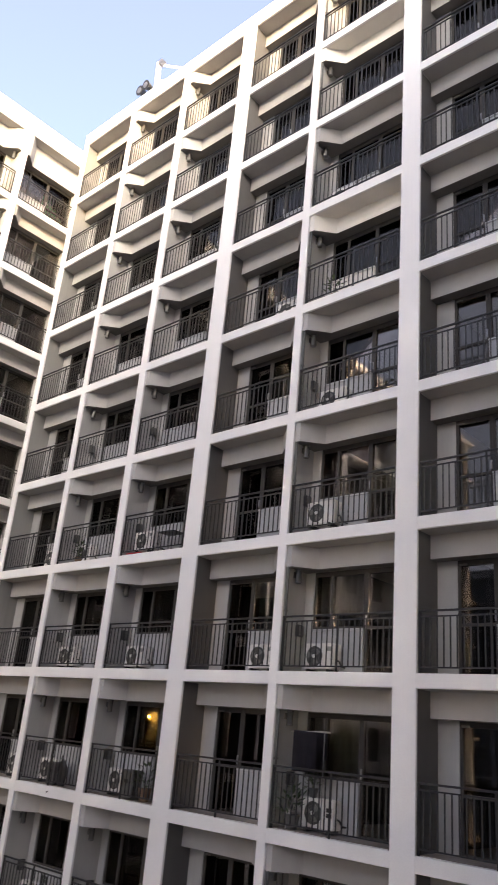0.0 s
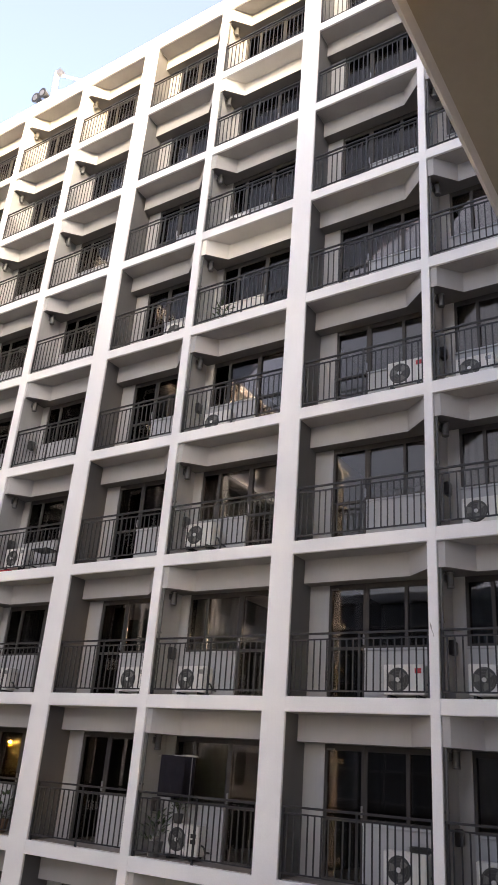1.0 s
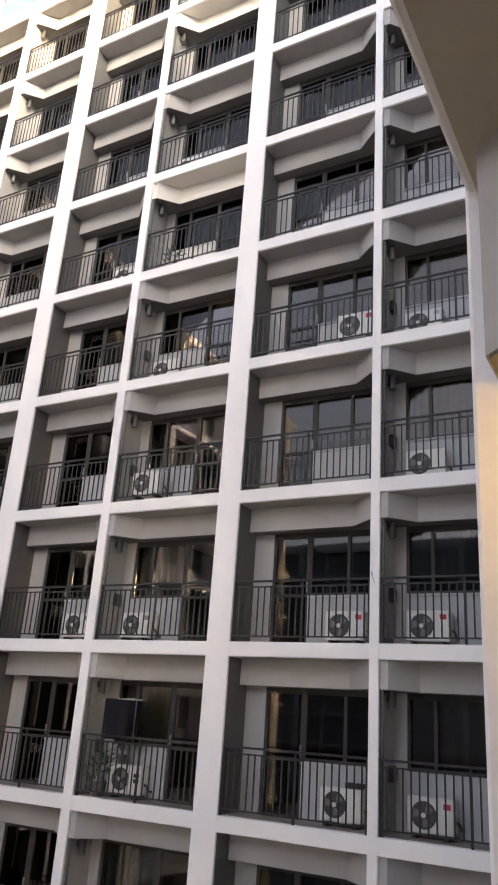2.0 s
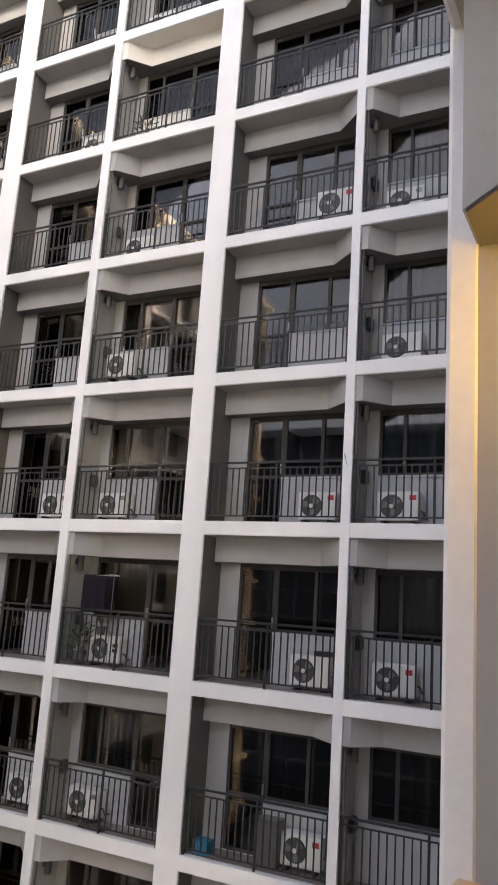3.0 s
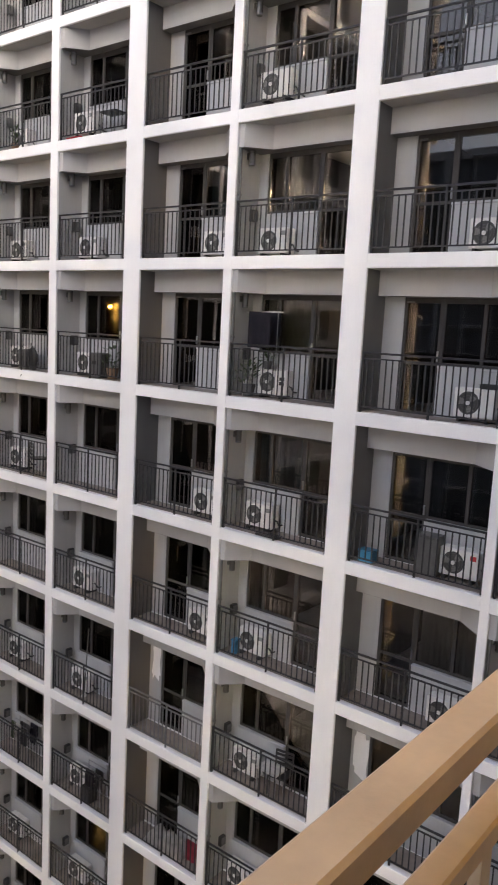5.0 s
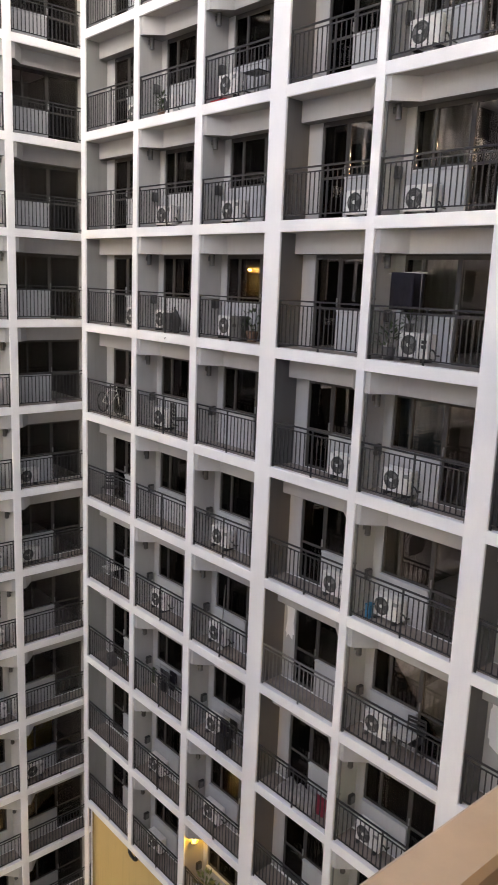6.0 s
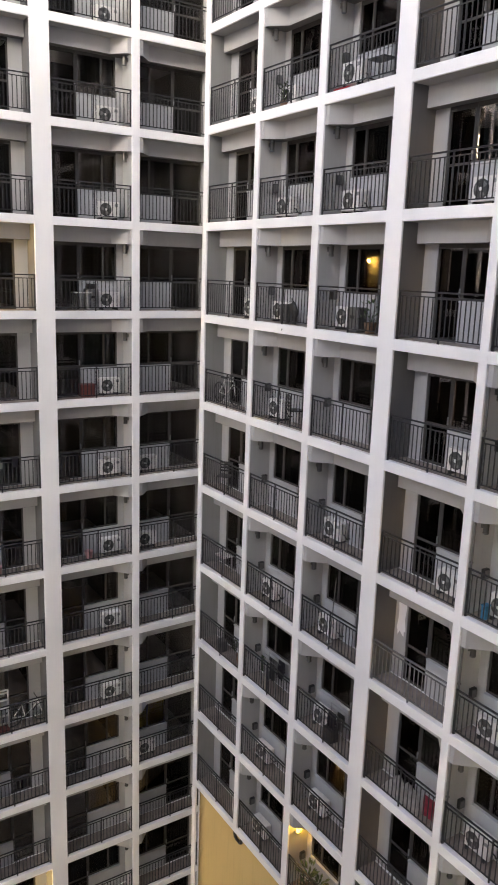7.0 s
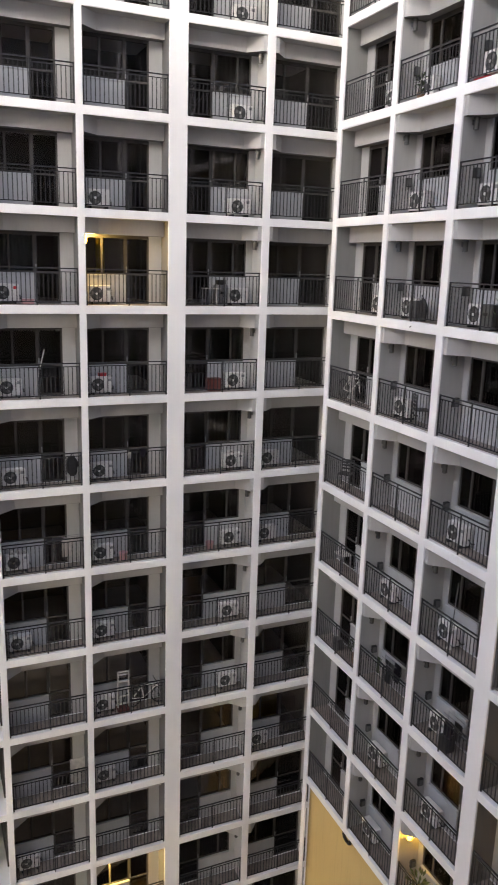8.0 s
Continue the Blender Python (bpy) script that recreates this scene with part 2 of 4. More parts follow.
    for k, (x0, x1) in enumerate(((win[0] + 0.051, mid - 0.031), (mid + 0.031, win[1] - 0.051))):
        boxes("pane", key + (k,), GLASS, wn_, (f(x0), f(x1), DEPTH + 0.055 + 0.012 * k, DEPTH + 0.061 + 0.012 * k, 0.966, 1.999))
    # glazed door
    dr = link("door", mesh_of(("door",) + key, lambda bm: [add_box(bm, f(x0), f(x1), DEPTH + 0.02, DEPTH + 0.10, z0, z1) for x0, x1, z0, z1 in (
        (door[0], door[1], 0.0, 0.06), (door[0], door[1], 2.0, hd), (door[0], door[0] + 0.055, 0.06, 2.0), (door[1] - 0.055, door[1], 0.06, 2.0), (door[0] + 0.055, door[1] - 0.055, 0.90, 0.95))]), FRAME, block, base)
    boxes("pane", key + ("d",), GLASS, dr, (f(door[0] + 0.056), f(door[1] - 0.056), DEPTH + 0.055, DEPTH + 0.061, 0.951, 1.999))
    boxes("pane", key + ("e",), GLASS, dr, (f(door[0] + 0.056), f(door[1] - 0.056), DEPTH + 0.055, DEPTH + 0.061, 0.061, 0.899))
    hx = door[1] - 0.03 if kind == "P" else door[0] + 0.03
    boxes("handle", key, STEEL, dr, (f(hx - 0.012), f(hx + 0.012), DEPTH - 0.02, DEPTH + 0.019, 0.98, 1.16), bevel=0.004)
    if kind == "P":
        boxes("closer", key, LAMPGREY, dr, (f(door[0] + 0.05), f(door[0] + 0.19), DEPTH - 0.012, DEPTH + 0.0195, 1.995, 2.03), bevel=0.004)
    boxes("balcony_floor", key, FLOOR, block, (f(0.002), f(W - 0.002), 0.14, DEPTH - 0.06, 0.004, 0.012), m=base)
    if rail_style:
        railing(base, W, rail_style, rail_mat or RAIL)
    if curtain:
        x0 = win[0] + (0.62 if curtain == CURT_GOLD and kind == "P" else 0.03)
        drape(base, f(x0), f(min(win[1] - 0.03, x0 + 0.26) if curtain == CURT_GOLD and kind == "P" else win[1] - 0.03), curtain)
    if kind == "Q" and lamp:
        wall_lamp(base @ Matrix.Translation((f(0.0), 0.36, 1.98)) @ (pose(0, 0, 0, 0, 0, 180) if flip else Matrix.Identity(4)))
    return base


def railing(base, W, style, mat):
    """A charcoal balcony railing: three posts, three rails and upright bars."""
    r = thing("balcony_railing", base, "charcoal painted steel balcony railing with thin upright bars" if mat == RAIL else "worn pale grey steel balcony railing with upright bars" if mat == GREYRAIL else "taupe painted steel balcony railing with a broad flat handrail", "railing", "balcony railings")
    own_rail = mat == TAUPE
    w = 0.018 if own_rail else 0.02
    y = 0.058 if own_rail else 0.065
    boxes("top_rail", (W, w), mat, r, (0.0, W, y - (0.036 if own_rail else w), y + (0.006 if own_rail else w), 1.036 if own_rail else 1.05, 1.070 if own_rail else 1.085), bevel=0.004)
    w2, z2 = (0.014, 0.970) if own_rail else (0.012, 0.98)
    boxes("upper_rail", (W, w2), mat, r, (0.03, W - 0.03, y - w2, y + w2, 0.944 if own_rail else 0.955, z2), bevel=0.003 if own_rail else 0.0)
    boxes("bottom_rail", W, mat, r, (0.03, W - 0.03, y - 0.012, y + 0.012, 0.09, 0.115))
    for k, u in enumerate((0.03, W * 0.52, W - 0.03)):
        # own posts greyer than the taupe rails: their shade put into the colour
        boxes("post", own_rail, GREYRAIL if own_rail else mat, r, (-0.028 if own_rail else -0.018, 0.028 if own_rail else 0.018, -0.014, 0.014, 0.0, 1.0505 if not own_rail else 1.0365), m=Matrix.Translation((u, y, 0)))
    n = int((W - 0.1) / 0.125)
    us = [0.05 + (W - 0.1) * (k + 0.5) / n for k in range(n)]
    if style == "near":
        for u in us:
            boxes("bar", 0, mat, r, (-0.0125, 0.0125, -0.006, 0.006, 0.1149, 0.9551), m=Matrix.Translation((u, y, 0)))
    else:
        ob = boxes("bar_row", W, mat, r, *[(u - 0.0125, u + 0.0125, y - 0.006, y + 0.006, 0.1149, 0.9551) for u in us])
        ob["kind"] = "stuff"


def drape(base, u0, u1, mat):
    """A hanging curtain in soft folds behind the window."""
    u0, u1 = min(u0, u1), max(u0, u1)
    def build(bm):
        n = 60
        rows = []
        for z in (0.3, 2.1):
            rows.append([bm.verts.new((u0 + (u1 - u0) * i / n, DEPTH + 0.22 + 0.03 * math.sin(i * 0.9) + 0.012 * math.sin(i * 2.3 + 1), z)) for i in range(n + 1)])
        for i in range(n):
            bm.faces.new((rows[0][i], rows[0][i + 1], rows[1][i + 1], rows[1][i]))
        bmesh.ops.solidify(bm, geom=bm.faces[:], thickness=0.006)
    ob = link("curtain", mesh_of(("curtain", round(u0, 2), round(u1, 2)), build), mat, None, base)
    for p in ob.data.polygons:
        p.use_smooth = True
    words = {"grey_curtain": "pale grey curtain hanging in folds behind the window", "blue_grey_curtain": "blue-grey curtain hanging in folds behind the window", "mustard_curtain": "mustard yellow curtain hanging in folds behind the window", "green_curtain": "bright green curtain hanging behind the glass"}
    tagged(ob, words[mat.name], "curtain", "curtains")


def wall_lamp(m, lit=False):
    """Bulkhead wall lamp, on the wall that faces +u."""
    t = thing("wall_lamp", m, "lit yellow balcony wall lamp with dark housing" if lit else "unlit balcony wall lamp with dark housing", "lamp", "balcony wall lamps")
    def shade(bm):
        add_rod(bm, (0.10, 0, -0.15), (0.10, 0, 0.08), 0.062, 12)
    boxes("bracket", 0, LAMPGREY, t, (-0.003, 0.03, -0.05, 0.05, -0.06, 0.06), (0.03, 0.10, -0.015, 0.015, 0.02, 0.05))
    glassy = link("shade", mesh_of(("shade",), shade), WARM if lit else OPAL, t)
    link("cap", mesh_of(("cap",), lambda bm: add_rod(bm, (0.10, 0, 0.075), (0.10, 0, 0.12), 0.078, 12, 0.06)), LAMPGREY, glassy)
    link("base_ring", mesh_of(("base_ring",), lambda bm: add_rod(bm, (0.10, 0, -0.175), (0.10, 0, -0.145), 0.06, 12, 0.07)), LAMPGREY, glassy)
    return t


def lit(m, watts, color=(1.0, 0.62, 0.16)):
    lp = new("lamp_light", bpy.data.lights.new("lamp_light", "POINT"))
    lp.data.energy, lp.data.color, lp.data.shadow_soft_size = watts, color, 0.06
    lp.matrix_basis = m


def block_of(name, fm, cols, levels, length, label, roof_top, mat=WHITE):
    """Columns, slabs, room partitions and rear wall of one wing. cols: (left, right, lowest z)."""
    blk = thing(name, Matrix.Identity(4), label, "apartment block", "", "structure")
    u0, u1 = length
    for a, b, z0 in cols:
        boxes("column", (name, a), mat, blk, (a, b, -0.004, 0.055, z0, roof_top - 0.003), bevel=0.008, m=fm)
    for lev in levels:
        a0 = u0(lev) if callable(u0) else u0
        boxes("slab", (name, a0, u1), mat, blk, (a0, u1, 0.0, ROOMD, -FASCIA, 0.0), bevel=0.008, m=fm @ Matrix.Translation((0, 0, lev * H)))
    return blk


def partitions(blk, name, fm, us, z0, z1, v0=DEPTH + 0.12):
    for u in us:
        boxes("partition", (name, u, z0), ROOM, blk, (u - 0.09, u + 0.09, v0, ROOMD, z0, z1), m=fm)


# ---- the main wing ----
C = [(-3.08, -2.83), (-0.225, 0.0), (2.55, 2.833), (5.26, 5.79), (8.24, 8.465), (11.094, 11.574), (14.182, 14.35), (17.0, 17.5)]
BAYS = [(1, "P"), (2, "Q"), (3, "Q"), (4, "P"), (5, "Q"), (6, "P"), (7, "Q")]
ZB, ROOF = -9 * H, 22.75
TOPLEV = 8
main = block_of("main_block", MAIN, [(a, b, -6 * H - FASCIA if k == 1 else ZB) for k, (a, b) in enumerate(C)], range(-9, TOPLEV), (lambda lev: C[0][0] if lev >= -6 else C[2][0], 18.29), "white gridded apartment block with recessed balconies", ROOF)
boxes("roof_slab", "main", WHITE, main, (C[0][0], 18.29, -0.001, ROOMD, 8 * H - FASCIA, ROOF), bevel=0.008)
partitions(main, "main", MAIN, [(a + b) / 2 for a, b in C], ZB, 8 * H)
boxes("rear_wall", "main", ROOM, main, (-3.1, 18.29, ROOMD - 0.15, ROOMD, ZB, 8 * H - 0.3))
boxes("end_wall", "main", WHITE, main, (-3.1, -2.96, 0.13, ROOMD, -6 * H - FASCIA, ROOF - 0.01))
boxes("corner_wall", "main", LIGHT, main, (17.5, 18.29, 0.3, 1.5, ZB, 8 * H - 0.3))

CURTAINS = {(5, 0): CURT, (5, 1): CURT, (5, -1): CURT_BLUE, (3, 0): CURT_BLUE, (4, -1): CURT_GOLD, (7, 0): CURT, (7, 2): CURT, (6, -2): CURT, (2, -1): CURT, (3, -2): CURT,
            (4, 1): CURT_BLUE, (5, -3): CURT, (3, -3): CURT_BLUE, (2, 1): CURT_BLUE, (5, 5): CURT, (3, 5): CURT, (6, 6): CURT, (6, 5): CURT, (6, 4): CURT, (5, 6): CURT, (5, 4): CURT, (7, 3): CURT, (4, 5): CURT, (4, 6): CURT, (3, 6): CURT, (2, 5): CURT, (2, 6): CURT, (3, 4): CURT, (1, 5): CURT, (7, 1): CURT_BLUE}
for n, kind in BAYS:
    for lev in range(-6 if n < 3 else -8, 8):
        near = lev >= -6
        # bays (5, 4) and (5, 6) take the brighter sun-toned colour
        bay(main, MAIN, C[n - 1][1], C[n][0], lev, kind, False, "near" if near else "far", GREYRAIL if (n, lev) == (4, -3) else None, curtain=CURTAINS.get((n, lev)), sunlit=(n, lev) in ((5, 4), (5, 6)))

# ---- the west wing ----
WC = [(-15.9, -15.3), (-13.1, -12.9), (-10.3, -10.09), (-7.55, -7.34), (-4.80, -4.224), (-1.66, -1.40), (1.20, 1.45)]
WTOP = 23.48
west = block_of("west_block", WEST, [(a, b, -10 * H) for a, b in WC], range(-10, TOPLEV), (-16.0, 3.0), "white gridded apartment block wing with recessed balconies", WTOP)
boxes("roof_slab", "west", WHITE, west, (-16.0, 4.6, -0.001, ROOMD, 8 * H + 0.27, WTOP), bevel=0.008, m=WEST)
partitions(west, "west", WEST, [(a + b) / 2 for a, b in WC], -10 * H, 8 * H)
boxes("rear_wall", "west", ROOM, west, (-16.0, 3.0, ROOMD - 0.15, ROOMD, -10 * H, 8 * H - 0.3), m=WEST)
WCURT = {(1, 2): CURT, (1, 1): CURT, (1, 0): CURT, (1, -1): CURT_BLUE, (2, 0): CURT_GOLD, (3, 0): CURT_BLUE, (1, -2): CURT, (0, -6): CURT_GOLD}
DOOR_DRAPES = {(0, 7): GREEN}
WB = [(0, 5, "Q", False), (1, 4, "Q", True), (2, 3, "P", True), (3, 2, "P", True)]
for n, c, kind, flip in WB:
    for lev in range(-9, 8):
        wb = bay(west, WEST, WC[c][1], WC[c + 1][0], lev, kind, flip, "near" if n in (1, 2) and -4 < lev < 3 else "far", curtain=WCURT.get((n, lev)), rise=0.52 if lev == 7 else 0.0)
        if (n, lev) in DOOR_DRAPES:
            drape(wb, 1.48, 2.5, DOOR_DRAPES[(n, lev)])

# added wall: shuts the gap so no sky light reaches the end bays
boxes("light_stop_wall", 0, LIGHT, west, (1.46, 1.75, -1.7, 0.0, -10 * H, 8 * H), m=WEST)

# ---- the east wing, where the camera stands ----
OY = 10.74
EC = [(OY - 11.2, OY - 10.6), (OY - 8.4, OY - 8.2), (OY - 5.6, OY - 5.4), (OY - 2.85, OY - 2.65), (OY - 0.22, OY), (OY + 2.6, OY + 3.1), (OY + 5.7, OY + 5.9)]
east = block_of("east_block", EAST, [(a, b, ZB) for a, b in EC], range(-9, TOPLEV), (0.0, OY + 6.0), "white gridded apartment block wing with recessed balconies", ROOF)
boxes("roof_slab", "east", WHITE, east, (0.0, OY + 6.0, -0.001, ROOMD, 8 * H - FASCIA, ROOF), bevel=0.008, m=EAST)
boxes("back_wall", "east_near", LIGHT, east, (0.0, OY - 0.12, DEPTH, DEPTH + 0.3, ZB, 8 * H - 0.3), m=EAST)
boxes("back_wall", "east_far", LIGHT, east, (OY + 2.7, OY + 6.0, DEPTH, DEPTH + 0.3, ZB, 8 * H - 0.3), m=EAST)
boxes("rear_wall", "east", ROOM, east, (0.0, OY + 6.0, ROOMD - 0.15, ROOMD, ZB, 8 * H - 0.3), m=EAST)
own = bay(east, EAST, OY, OY + 2.6, 0, "Q", False, None, lamp=False)
railing(own @ pose(0, 0.001, 0, 0, 0, -0.4), 2.6, "near", TAUPE)
# own soffit: part of the lamp's warm light is put into its colour
boxes("soffit", "own", OWNSOFFIT, east, (0.003, 2.597, 0.024, SET - 0.004, H - FASCIA - 0.012, H - FASCIA - 0.0052), m=own)
wall_lamp(own @ Matrix.Translation((0.0, 0.36, 1.98)), True)
lit(own @ Matrix.Translation((0.17, 0.40, 1.93)), 0.8, (1.0, 0.60, 0.18))

# ---- the far block that stands south of the courtyard ----
SOUTH = pose(0, -62, 0, 0, 0, 180)
# out of view; kept grey and dark so the windows mirror it dimly
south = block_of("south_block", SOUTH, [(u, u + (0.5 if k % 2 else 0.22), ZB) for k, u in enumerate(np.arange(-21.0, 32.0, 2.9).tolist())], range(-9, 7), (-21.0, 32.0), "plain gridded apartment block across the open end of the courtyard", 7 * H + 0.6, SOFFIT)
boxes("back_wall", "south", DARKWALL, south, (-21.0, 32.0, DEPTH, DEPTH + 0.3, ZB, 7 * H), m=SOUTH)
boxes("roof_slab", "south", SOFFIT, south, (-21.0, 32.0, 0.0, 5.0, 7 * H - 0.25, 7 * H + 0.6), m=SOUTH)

# unseen run of the west wing, added to dim courtyard light and window reflections
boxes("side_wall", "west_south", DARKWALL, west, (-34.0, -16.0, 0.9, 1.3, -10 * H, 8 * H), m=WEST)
for lev in range(-9, 9):
    boxes("slab", "west_south", WHITE, west, (-34.0, -16.0, 0.0, 0.9, -FASCIA, 0.0), (-34.0, -16.0, 0.75, 0.89, 0.0, 0.9), m=WEST @ Matrix.Translation((0, 0, lev * H)))
for k in range(7):
    boxes("column", ("west_south", k % 2), WHITE, west, (0.0, 0.5 if k % 2 else 0.22, -0.004, 0.9, -10 * H, 8 * H), m=WEST @ Matrix.Translation((-33.0 + 2.85 * k, 0, 0)))
# unseen run of the east wing, added to keep low sun out of the courtyard
boxes("side_wall", "east_south", LIGHT, east, (OY + 6.0, 50.0, 0.9, 1.3, ZB, 8 * H - 0.3), m=EAST)
for lev in range(-9, 9):
    boxes("slab", "east_south", WHITE, east, (OY + 6.004, 50.0, 0.0, 0.9, -FASCIA, 0.0), (OY + 6.004, 50.0, 0.75, 0.89, 0.0, 0.9), m=EAST @ Matrix.Translation((0, 0, lev * H)))
for k in range(11):
    boxes("column", ("east_south", k % 2), WHITE, east, (0.0, 0.5 if k % 2 else 0.22, -0.004, 0.9, ZB, 8 * H), m=EAST @ Matrix.Translation((OY + 8.6 + 2.85 * k, 0, 0)))

# ---- ground and the yellow base wall ----
boxes("ground", 0, GROUND, None, (-300, 300, -300, 300, ZB - H - 0.5, ZB - H))["kind"] = "structure"
tagged(bpy.data.objects["ground"], "grey paved courtyard ground", "ground")
# base wall: yellow lamp light is put into its colour
boxes("base_wall", 0, YELLOW, main, (C[0][0] + 0.05, C[2][0], 0.30, 0.6, ZB, -6 * H - FASCIA))


# ---- things on the balconies ----
def air_conditioner(m, variant=0):
    """Outdoor unit: casing, round grille with rings, blades behind it, label, two feet."""
    dark = variant == 1
    t = thing("air_conditioner", m, "white outdoor air conditioner with round fan grille on balcony floor" if not dark else "weathered pale outdoor air conditioner with round fan grille", "air conditioner", "outdoor units")
    w, d, h0, h1 = 0.78, 0.28, 0.08, 0.62
    boxes("casing", 0, ACWHITE, t, (-w / 2, w / 2, 0, d, h0, h1), bevel=0.018)
    def ring(bm):
        bmesh.ops.create_cone(bm, cap_ends=True, segments=28, radius1=0.215, radius2=0.205, depth=0.012, matrix=pose(-0.11, -0.005, 0.35, 90))
    grille = link("fan_grille", mesh_of(("fan_grille",), ring), ACDARK, t)
    def wires(bm):
        for r in (0.19, 0.14, 0.09):
            n = 24
            for k in range(n):
                a, b = 2 * math.pi * k / n, 2 * math.pi * (k + 1) / n
                add_rod(bm, (-0.11 + r * math.cos(a), -0.018, 0.35 + r * math.sin(a)), (-0.11 + r * math.cos(b), -0.018, 0.35 + r * math.sin(b)), 0.004, 3)
    link("wire_guard", mesh_of(("wire_guard",), wires), LAMPGREY, grille)
    link("hub", mesh_of(("hub",), lambda bm: add_rod(bm, (-0.11, -0.012, 0.35), (-0.11, -0.026, 0.35), 0.04, 14)), ACWHITE, grille)
    def fan(bm):
        for k in range(3):
            a = 2.1 * k + 0.5
            vs = [bm.verts.new((-0.11 + r * math.cos(a + t_), y, 0.35 + r * math.sin(a + t_))) for r, t_, y in ((0.035, 0, -0.0125), (0.12, -0.15, -0.0135), (0.185, 0.0, -0.0145), (0.18, 0.75, -0.0125), (0.10, 0.8, -0.0115))]
            bm.faces.new(vs)
        bmesh.ops.solidify(bm, geom=bm.faces[:], thickness=0.001)
    link("fan", mesh_of(("fan",), fan), FANGREY, grille)
    panel = boxes("service_panel", 0, ACWHITE, t, (0.21, 0.37, -0.008, -0.001, h0 + 0.05, h1 - 0.05), bevel=0.003)
    if variant in (0, 2):
        boxes("badge", 0, RED if variant == 2 else STEEL, panel, (0.22, 0.34, -0.013, -0.0081, 0.46, 0.55))
    if variant == 3:
        for x in (0.225, 0.30):
            for z in (0.30, 0.40):
                boxes("vent", 0, BLACK, panel, (0, 0.055, -0.013, -0.0081, 0, 0.075), m=Matrix.Translation((x, 0, z)))
    for u in (-0.27, 0.27):
        boxes("foot", 0, BLACK, t, (-0.03, 0.03, -0.03, d + 0.03, 0.0, h0 + 0.001), m=Matrix.Translation((u, 0, 0)))
    def hose(bm):
        pts = [(0.385, 0.14, 0.28), (0.44, 0.15, 0.26), (0.46, 0.2, 0.16), (0.46, 0.42, 0.14)]
        for a, b in zip(pts, pts[1:]):
            add_rod(bm, a, b, 0.018, 6)
    link("pipe", mesh_of(("pipe",), hose), ACDARK, t)
    return t


def place(fm, u, v, z, turn=0):
    return fm @ pose(u, v, z, 0, 0, turn)


FL = 0.013   # the tiles' top over the slab
AC_MAIN = {7: {3: 0, 2: 1, 1: 2, 0: 2}, 6: {3: 2, 1: 2, 0: 1, -1: 2, -2: 0}, 5: {2: 1, 1: 0, 0: 3, -1: 0, -2: 0, -3: 0, -4: 0, -5: 1, 3: 1, 5: 1},
           4: {1: 0, -1: 0, -2: 0, 4: 1}, 3: {2: 0, 1: 0, 0: 1, -2: 0, -3: 0, -4: 0, -5: 0},
           2: {2: 1, 1: 0, 0: 0, -1: 1, -3: 0, -5: 0, -6: 0}, 1: {0: 1, 2: 1}}
for n, kind in BAYS:
    a, b = C[n - 1][1], C[n][0]
    for lev, var in AC_MAIN.get(n, {}).items():
        u = a + (0.84 if (n, lev) == (5, 0) else 0.68) if kind == "Q" else b - 0.60
        k = 1.0 if (n, lev) == (6, 3) else 0.92
        up = {(6, 3): 0.07, (5, 2): 0.10, (3, 2): 0.05}.get((n, lev), 0.0)
        u += 0.16 if (n, lev) == (6, 3) else 0.0
        unit = air_conditioner(place(MAIN, u, 0.22 if up else 0.41, lev * H + FL + up) @ Matrix.Diagonal((k, 0.95, k, 1)), var)
        if up:
            for x in (-0.27, 0.27):
                boxes("stand", (k, up), STEEL, unit, (-0.02, 0.02, 0.0, 0.28, -up / k, 0.001), m=Matrix.Translation((x, 0, 0)))
AC_WEST = {0: {-2: 1, -3: 1, -6: 0}, 1: {3: 0, 2: 0, 1: 0, 0: 1, -1: 0, -2: 0, -3: 0, -4: 0, -5: 0}, 2: {1: 1, 0: 0, -1: 0, -2: 0, -3: 0, -4: 0, -5: 0, -6: 0, 4: 0},
           3: {-1: 0, -2: 0, -3: 0, -4: 0, -7: 0, 0: 2}}
for n, c, kind, flip in WB:
    a, b = WC[c][1], WC[c + 1][0]
    for lev, var in AC_WEST[n].items():
        u = (b - 0.62 if flip else a + 0.5) if kind == "Q" else a + 0.5
        air_conditioner(place(WEST, u, 0.41, lev * H + FL) @ Matrix.Diagonal((0.92, 0.95, 0.92, 1)), var)


def wall_box(m):
    t = thing("isolator_box", m, "small black switch box on the balcony wall", "switch box", "isolator boxes")
    boxes("box_body", 0, BLACK, t, (-0.06, 0.06, -0.06, 0.003, -0.08, 0.08), bevel=0.01)
    boxes("box_cover", 0, LAMPGREY, t, (-0.05, 0.05, -0.072, -0.0595, -0.065, 0.065), bevel=0.006)


for n, kind in BAYS:
    if kind == "Q":
        for lev in range(-6 if n < 3 else -8, 4):
            wall_box(place(MAIN, C[n - 1][1] - 0.004, 0.56, lev * H + 0.86, 90) @ Matrix.Diagonal((1.5, 1.5, 1.5, 1)))


def downpipe(u, z0, z1):
    t = thing("downpipe", place(MAIN, u, 0.10, z0), "slim dark grey drain pipe running down beside the column", "pipe", "downpipes")
    link("pipe_run", mesh_of(("pipe_run", round(z1 - z0, 2)), lambda bm: add_rod(bm, (0, 0, 0), (0, 0, z1 - z0), 0.024, 10)), LAMPGREY, t)
    k = 0
    while z0 + k * H + 1.2 < z1:
        boxes("clip", 0, LAMPGREY, t, (-0.045, 0.03, -0.03, 0.03, -0.015, 0.015), m=Matrix.Translation((0, 0, 1.2 + k * H)))
        k += 1


for c in (4, 6):
    downpipe(C[c][1] + 0.030, -8 * H, 8 * H - FASCIA)


